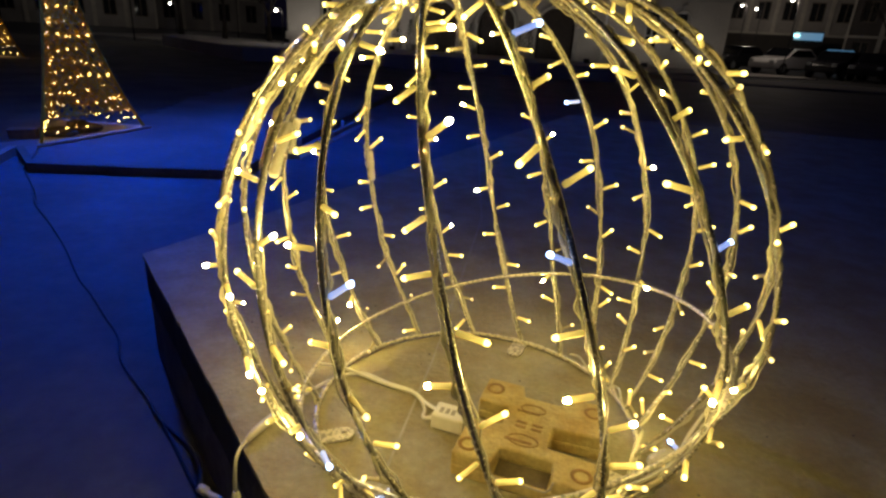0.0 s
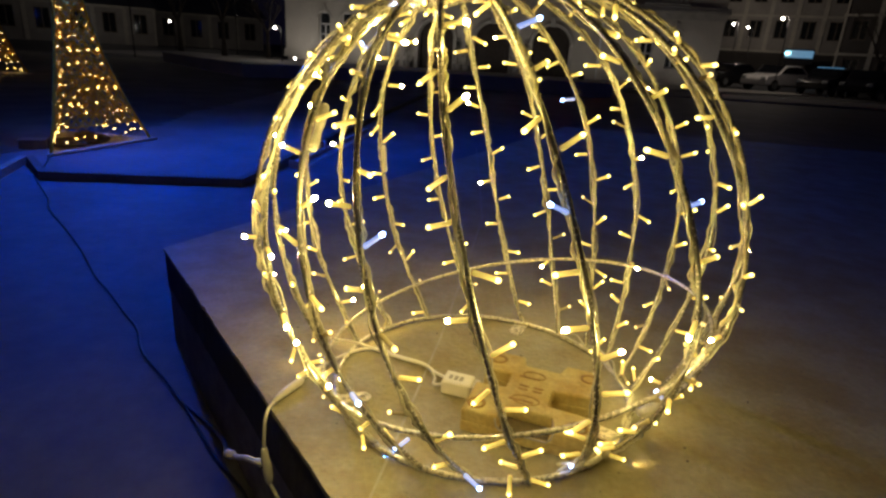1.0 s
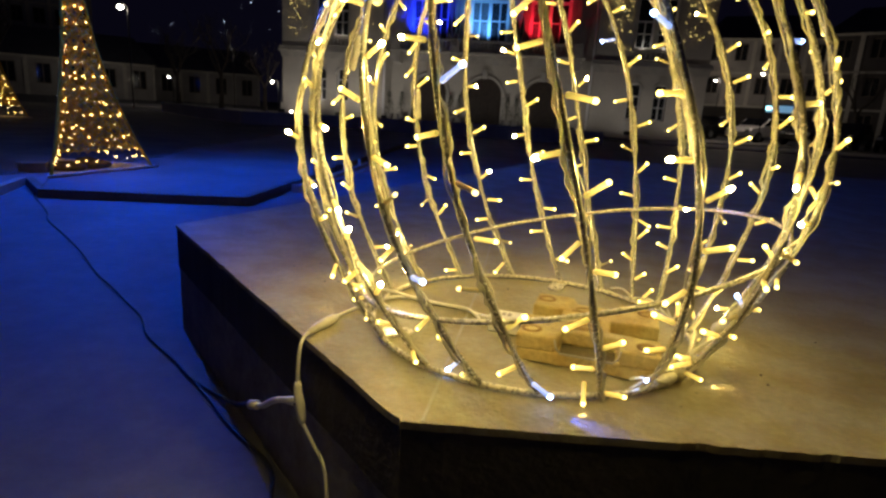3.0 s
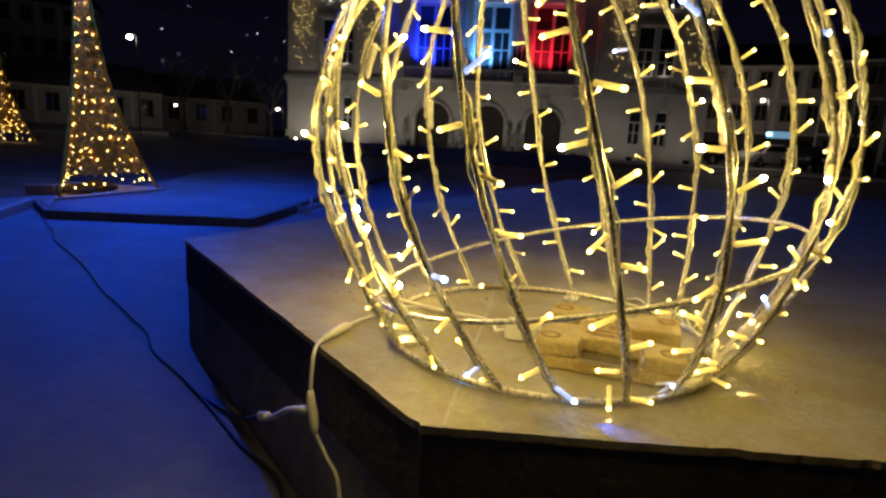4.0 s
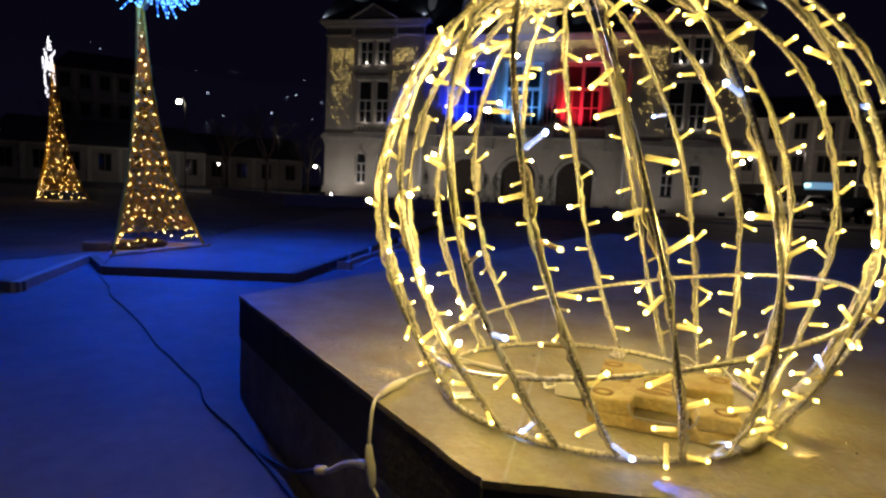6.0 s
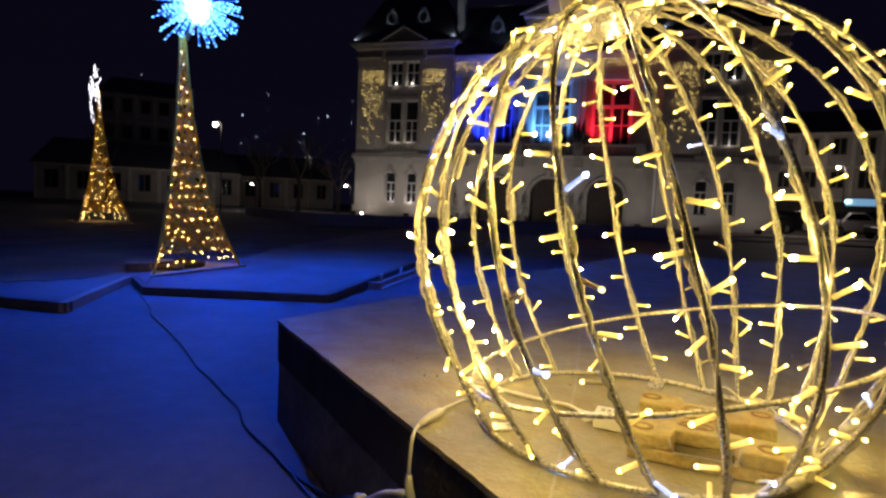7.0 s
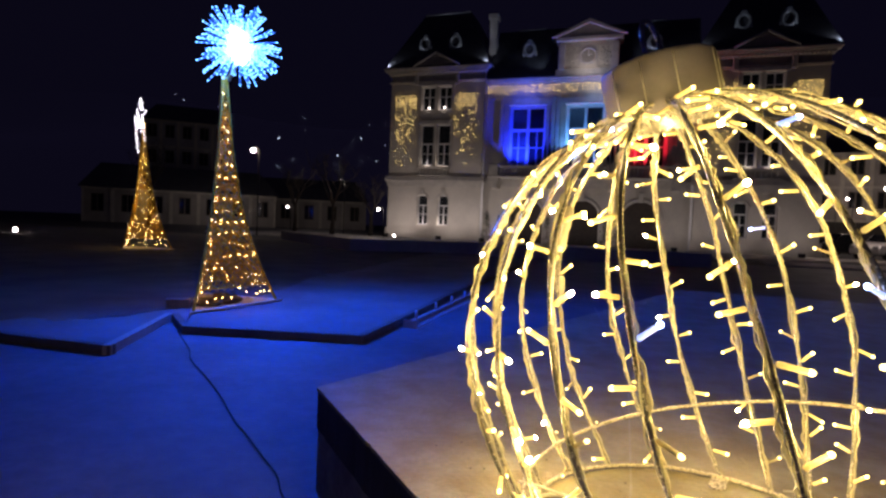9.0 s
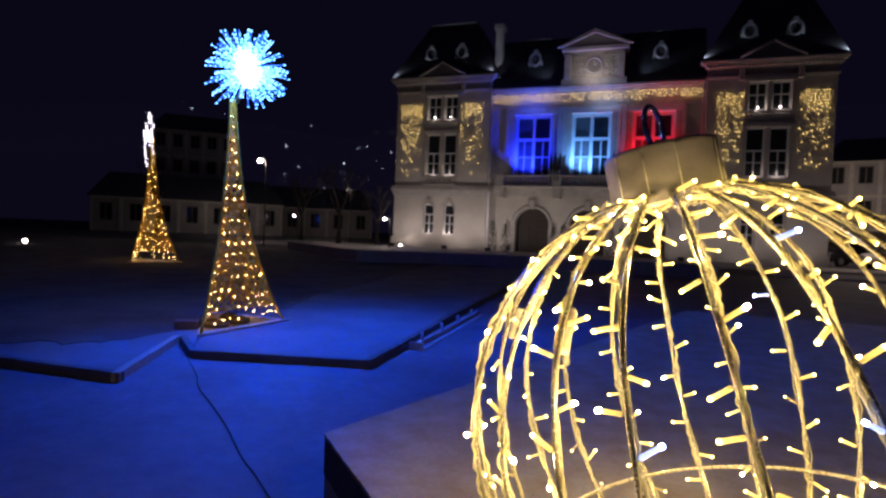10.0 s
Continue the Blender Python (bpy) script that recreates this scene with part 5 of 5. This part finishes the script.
# ---- street furniture, trees, cars and houses round the square ----
def street_lamp(x, y, h, label, size=0.7, arm=0.35):
    t = thing("street_lamp", label, "street lamp", "street lamps", at=(x, y, 0))
    part("pole", tube(B(), smooth([(arm, 0, 0), (arm, 0, 0.6), (arm, 0, h - 0.5), (arm * 0.85, 0, h - 0.02), (arm * 0.3, 0, h + 0.06)], 5), 0.03, 8), M_IRON, t)
    part("head", lathe(B(), [(0.03, 0), (0.09 * size, 0.01), (0.1 * size, 0.05), (0.05 * size, 0.1), (0, 0.11)], 14, (0, 0, h)), M_IRON, t)
    part("globe", lathe(B(), [(0.0, -0.17 * size), (0.08 * size, -0.15 * size), (0.115 * size, -0.08 * size), (0.08 * size, -0.01), (0.0, -0.005)], 16, (0, 0, h)), M_LAMP, t, "bright lamp glass").visible_shadow = False


street_lamp(-18.5, 23.65, 4.35, "tall dark street lamp glowing white beside the square", 1.05)
street_lamp(-20.9, 36.5, 3.9, "slim street lamp glowing beside bare trees")
street_lamp(-14.45, 29.7, 1.75, "low post lamp glowing beside the town hall")
street_lamp(12.75, 48.7, 4.3, "street lamp glowing at the corner of the side street")
street_lamp(13.7, 48.4, 4.1, "street lamp glowing at the corner of the side street")
street_lamp(11.9, 36.0, 3.87, "street lamp glowing above the parked cars")
street_lamp(-28.5, 41.0, 2.0, "street lamp glowing before the far houses", 0.7)
for gx, gy, gl in ((-14.0, 20.74, 0.13), (-20.4, 13.6, 0.13), (-15.54, 34.4, 0.05)):
    b_ = thing("bollard_light", "short lit bollard on the ground", "bollard light", "bollard lights", at=(gx, gy, 0.0))
    part("post", tube(B(), [(0, 0, 0), (0, 0, gl)], 0.07, 8), M_IRON, b_)
    part("lens", lathe(B(), [(0.045, 0), (0.06, 0.04), (0.045, 0.09), (0, 0.1)], 12, (0, 0, gl)), M_LAMP, b_, "bright glass top")


def bare_tree(x, y, h, seed, label):
    rt = random.Random(seed)
    t = thing("bare_tree", label, "tree", "bare winter trees", at=(x, y, 0))
    limbs, twigs = B(), B()

    def grow(p, d_, ln, r, lvl):
        n = 4
        pts, q = [p], p
        for i in range(n):
            d_ = (d_ + Vector((rt.uniform(-.22, .22), rt.uniform(-.22, .22), rt.uniform(-.08, .16)))).normalized()
            q = q + d_ * (ln / n)
            pts.append(q)
        tube(limbs if lvl < 2 else twigs, pts, [r * (1 - 0.5 * i / n) for i in range(n + 1)], 6 if lvl < 2 else 3, cap=False)
        if lvl < 4:
            for k in range(4 if lvl < 3 else 3):
                s = pts[rt.randint(2, n)]
                side = Vector((rt.uniform(-1, 1), rt.uniform(-1, 1), rt.uniform(0.0, 0.9))).normalized()
                grow(s, (d_ * 0.55 + side).normalized(), ln * rt.uniform(0.5, 0.72), r * 0.48, lvl + 1)
    part("trunk", tube(B(), [(0, 0, 0), (0.03, 0.02, h * 0.15), (0, 0.04, h * 0.34)], [0.17, 0.12, 0.1], 9), M_BARK, t)
    for k in range(4):
        a = k * 1.57 + rt.uniform(-.4, .4)
        grow(Vector((0, 0.04, h * rt.uniform(0.3, 0.34))), Vector((math.cos(a) * 0.7, math.sin(a) * 0.7, 1)).normalized(), h * 0.3, 0.075, 1)
    part("limb_frame", limbs, M_BARK, t)
    tagged(part("twig_crown", twigs, M_BARK, t), kind="stuff")


bare_tree(-19.3, 32.8, 6.2, 1, "bare leafless tree beside the town hall")
bare_tree(-24.0, 35.5, 5.8, 2, "bare leafless tree at the edge of the square")
bare_tree(-16.9, 33.6, 4.6, 3, "small bare tree near the facade corner")
bare_tree(-33.0, 31.0, 7.5, 4, "tall bare tree before the far houses")
bare_tree(9.9, 46.5, 6.0, 5, "bare leafless tree beside the parked cars")
bare_tree(19.5, 41.0, 6.5, 6, "bare leafless tree on the side street")


def house(name, x, y, turn, w_, h_, floors, bays, mat, label, depth=8):
    t = thing(name, label, "house", at=(x, y, 0), turn=turn)
    fh = h_ / floors
    holes = []
    for f in range(floors):
        for b in range(bays):
            cx = -w_ / 2 + w_ * (b + 0.5) / bays
            holes.append((cx - 0.5, cx + 0.5, f * fh + 0.9, f * fh + 0.9 + fh * 0.52))
    part("wall", pierced(B(), -w_ / 2, w_ / 2, 0, h_, 0, 0.35, holes), mat, t)
    bm = B()
    box(bm, -w_ / 2, -w_ / 2 + 0.3, 0.352, depth, 0, h_)
    box(bm, w_ / 2 - 0.3, w_ / 2, 0.352, depth, 0, h_)
    box(bm, -w_ / 2 + 0.3, w_ / 2 - 0.3, 1.2, 1.3, 0, h_)
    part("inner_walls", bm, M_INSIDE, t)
    for f in range(1, floors + 1):
        part("band", box(B(), -w_ / 2 - 0.08, w_ / 2 + 0.08, -0.12, 0.02, f * fh - 0.18, f * fh - 0.02), M_STONE2, t)
    for b in range(bays + 1):
        cx = -w_ / 2 + w_ * b / bays
        part("pilaster", box(B(), max(-w_ / 2, cx - 0.15), min(w_ / 2, cx + 0.15), -0.09, 0.01, 0, h_ - 0.2), M_STONE2, t)
    for hx0, hx1, hz0, hz1 in holes:
        win = new("window")
        win.parent = t
        bm = B()
        box(bm, hx0, hx0 + 0.07, 0.12, 0.2, hz0, hz1), box(bm, hx1 - 0.07, hx1, 0.12, 0.2, hz0, hz1)
        box(bm, hx0, hx1, 0.12, 0.2, hz0, hz0 + 0.07), box(bm, hx0, hx1, 0.12, 0.2, hz1 - 0.07, hz1)
        box(bm, (hx0 + hx1) / 2 - 0.04, (hx0 + hx1) / 2 + 0.04, 0.12, 0.2, hz0, hz1)
        part("frame", bm, M_WINDK, win)
        part("pane", box(B(), hx0, hx1, 0.16, 0.166, hz0, hz1), M_PANE, win)
    bm = B()
    v = [bm.verts.new(p) for p in ((-w_ / 2 - 0.3, -0.3, h_), (w_ / 2 + 0.3, -0.3, h_), (w_ / 2 + 0.3, depth, h_), (-w_ / 2 - 0.3, depth, h_), (-w_ / 2 + 1, depth / 2, h_ + 2.4), (w_ / 2 - 1, depth / 2, h_ + 2.4))]
    for f in ((3, 2, 1, 0), (0, 1, 5, 4), (1, 2, 5), (2, 3, 4, 5), (3, 0, 4)):
        bm.faces.new([v[i] for i in f])
    part("roof", bm, M_SLATE, t)
    return t


house("terraced_house", -39.5, 41.0, 45, 16, 3.0, 1, 7, M_RENDER, "low pale terraced building lit at street level")
house("terraced_house", -33.5, 52.0, 32, 12, 3.0, 1, 5, M_RENDER, "low pale terraced building by bare trees")
house("apartment_house", -50.0, 52.0, 42, 9, 11.5, 4, 5, M_RENDER2, "tall dark apartment house behind the terrace")
shop_house = house("corner_house", 17.8, 54.0, -17, 9.5, 8.2, 3, 5, M_RENDER, "pale street house with tall windows above dark shopfronts")
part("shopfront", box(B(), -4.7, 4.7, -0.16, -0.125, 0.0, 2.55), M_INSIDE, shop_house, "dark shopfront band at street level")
# Walls darker than the other houses; set to close a gap before the hillside.
house("corner_house", 25.4, 47.4, -35, 11, 8.2, 3, 5, M_HOUSEDK, "dark-walled street house with tall windows at the side street")
sg = thing("shop_sign", "glowing cyan shop sign with unreadable lettering", "sign", at=(18.6, 51.2, 2.3), turn=-17)
part("panel", box(B(), -1.0, 1.0, 0, 0.12, -0.55, 0.55, 0.02), M_IRON, sg)
part("light_box", box(B(), -0.95, 0.95, -0.02, -0.003, -0.1, 0.45), M_SIGN, sg, "lit cyan panel")
part("lettering", box(B(), -0.5, 0.6, -0.03, -0.022, 0.1, 0.24), M_SIGN, sg, "plain bar in place of letters")
part("sign_lamp", box(B(), -0.98, -0.6, -0.08, -0.03, 0.1, 0.32, 0.02), M_SIGNLAMP, sg, "bright lamp at the sign")
sg2 = thing("shop_sign", "glowing cyan shop sign over a dark shopfront", "sign", at=(19.2, 46.6, 1.4), turn=-30)
part("light_box", box(B(), -0.8, 0.8, -0.02, 0.1, -0.2, 0.2, 0.02), M_SIGN, sg2, "lit cyan panel")


def car(x, y, turn, paint, label, van=False):
    t = thing("car", label, "car", "parked cars", at=(x, y, 0.0), turn=turn)
    if van:
        side = [(-2.2, 0.35), (2.2, 0.35), (2.25, 0.75), (2.0, 1.0), (1.35, 1.12), (0.75, 1.75), (0.4, 1.85), (-2.05, 1.85), (-2.2, 1.6)]
    else:
        side = [(-2.1, 0.32), (2.1, 0.32), (2.15, 0.65), (1.95, 0.85), (1.0, 0.95), (0.35, 1.42), (-0.9, 1.46), (-1.7, 1.05), (-2.1, 0.95)]
    bm = prism_y(B(), side, -0.82, 0.82)
    bmesh.ops.bevel(bm, geom=list(bm.edges), offset=0.07, segments=2, affect="EDGES", profile=0.5)
    part("body", bm, paint, t)
    for s in (-1, 1):
        g = [(0.95, 1.02), (0.42, 1.38), (-0.85, 1.4), (-1.45, 1.04)] if not van else [(1.2, 1.17), (0.68, 1.7), (-0.1, 1.72), (-0.1, 1.17)]
        part("side_window", prism_y(B(), g, s * 0.822, s * 0.828), M_CARGLASS, t, "dark side glass")
        part("headlight", box(B(), 2.06, 2.17, s * 0.62 - 0.14, s * 0.62 + 0.14, 0.62, 0.78, 0.03), M_ZINC, t, "headlight")
        for xx in (-1.35, 1.35):
            wh = new("wheel")
            wh.parent = t
            bm = B()
            bmesh.ops.create_cone(bm, cap_ends=True, segments=20, radius1=0.32, radius2=0.32, depth=0.2, matrix=Matrix.Translation((xx, s * 0.78, 0.32)) @ Matrix.Rotation(math.pi / 2, 4, "X"))
            part("tyre", bm, M_TYRE, wh)
            bm = B()
            bmesh.ops.create_cone(bm, cap_ends=True, segments=20, radius1=0.2, radius2=0.2, depth=0.02, matrix=Matrix.Translation((xx, s * 0.89, 0.32)) @ Matrix.Rotation(math.pi / 2, 4, "X"))
            part("rim", bm, M_ZINC, wh)
    wsc = [(0.98, 0.7, 0.99), (0.98, -0.7, 0.99), (0.42, -0.66, 1.42), (0.42, 0.66, 1.42)] if not van else [(1.36, 0.7, 1.16), (1.36, -0.7, 1.16), (0.8, -0.66, 1.74), (0.8, 0.66, 1.74)]
    bm = B()
    for o in (0.012, 0.02):
        bm.faces.new([bm.verts.new((px + o, py, pz + o)) for px, py, pz in wsc])
    part("windscreen", bm, M_CARGLASS, t, "dark windscreen")


car(13.1, 38.4, 218, M_CARW, "white hatchback parked among dark cars")
car(15.3, 36.9, 228, M_CARD, "dark hatchback parked beside a white car")
car(16.9, 36.0, 232, M_CARD, "dark parked car beside the pavement")
car(19.4, 35.6, 234, M_CARD, "dark parked car at the end of the row")
car(11.2, 41.5, 220, M_CARD, "dark parked car at the street corner")
car(22.0, 35.0, 236, M_CARD, "dark parked car under bare trees")

# ---- far hillside with scattered house lights ----
bm = B()
nx, ny = 60, 14
grid = [[None] * (ny + 1) for _ in range(nx + 1)]
for i in range(nx + 1):
    for j in range(ny + 1):
        a = radians(-100 + 200 * i / nx)
        d_ = 170 + 320 * j / ny
        z_ = 105 * (j / ny) ** 1.2 * (0.75 + 0.5 * noise.noise(Vector((i * 0.13, j * 0.1, 4)))) - 0.5
        grid[i][j] = bm.verts.new((d_ * math.sin(a), d_ * math.cos(a), z_))
for i in range(nx):
    for j in range(ny):
        f = bm.faces.new((grid[i][j], grid[i + 1][j], grid[i + 1][j + 1], grid[i][j + 1]))
        f.smooth = True
pts = [(grid[i][j].co.copy()) for i in range(nx) for j in range(2, ny)]
solid("hillside", bm, M_HILL, "dark wooded hillside with a faint sky-coloured haze glow", "hill", kind="structure")
bm = B()
rg = random.Random(5)
for p in pts:
    if -48 < math.degrees(math.atan2(p.x, p.y)) < -20 and p.z > 12 and rg.random() < 0.62:
        q = p + Vector((rg.uniform(-26, 26), -2, rg.uniform(-7, 12)))
        r = rg.choice((0.10, 0.12, 0.16, 0.2, 0.34))
        lathe(bm, [(0, -r), (r, 0), (0, r)], 5, q)
solid("hillside_lights", bm, M_HILLDOT, "scattered far house lights on the hillside", "far lights", kind="stuff")
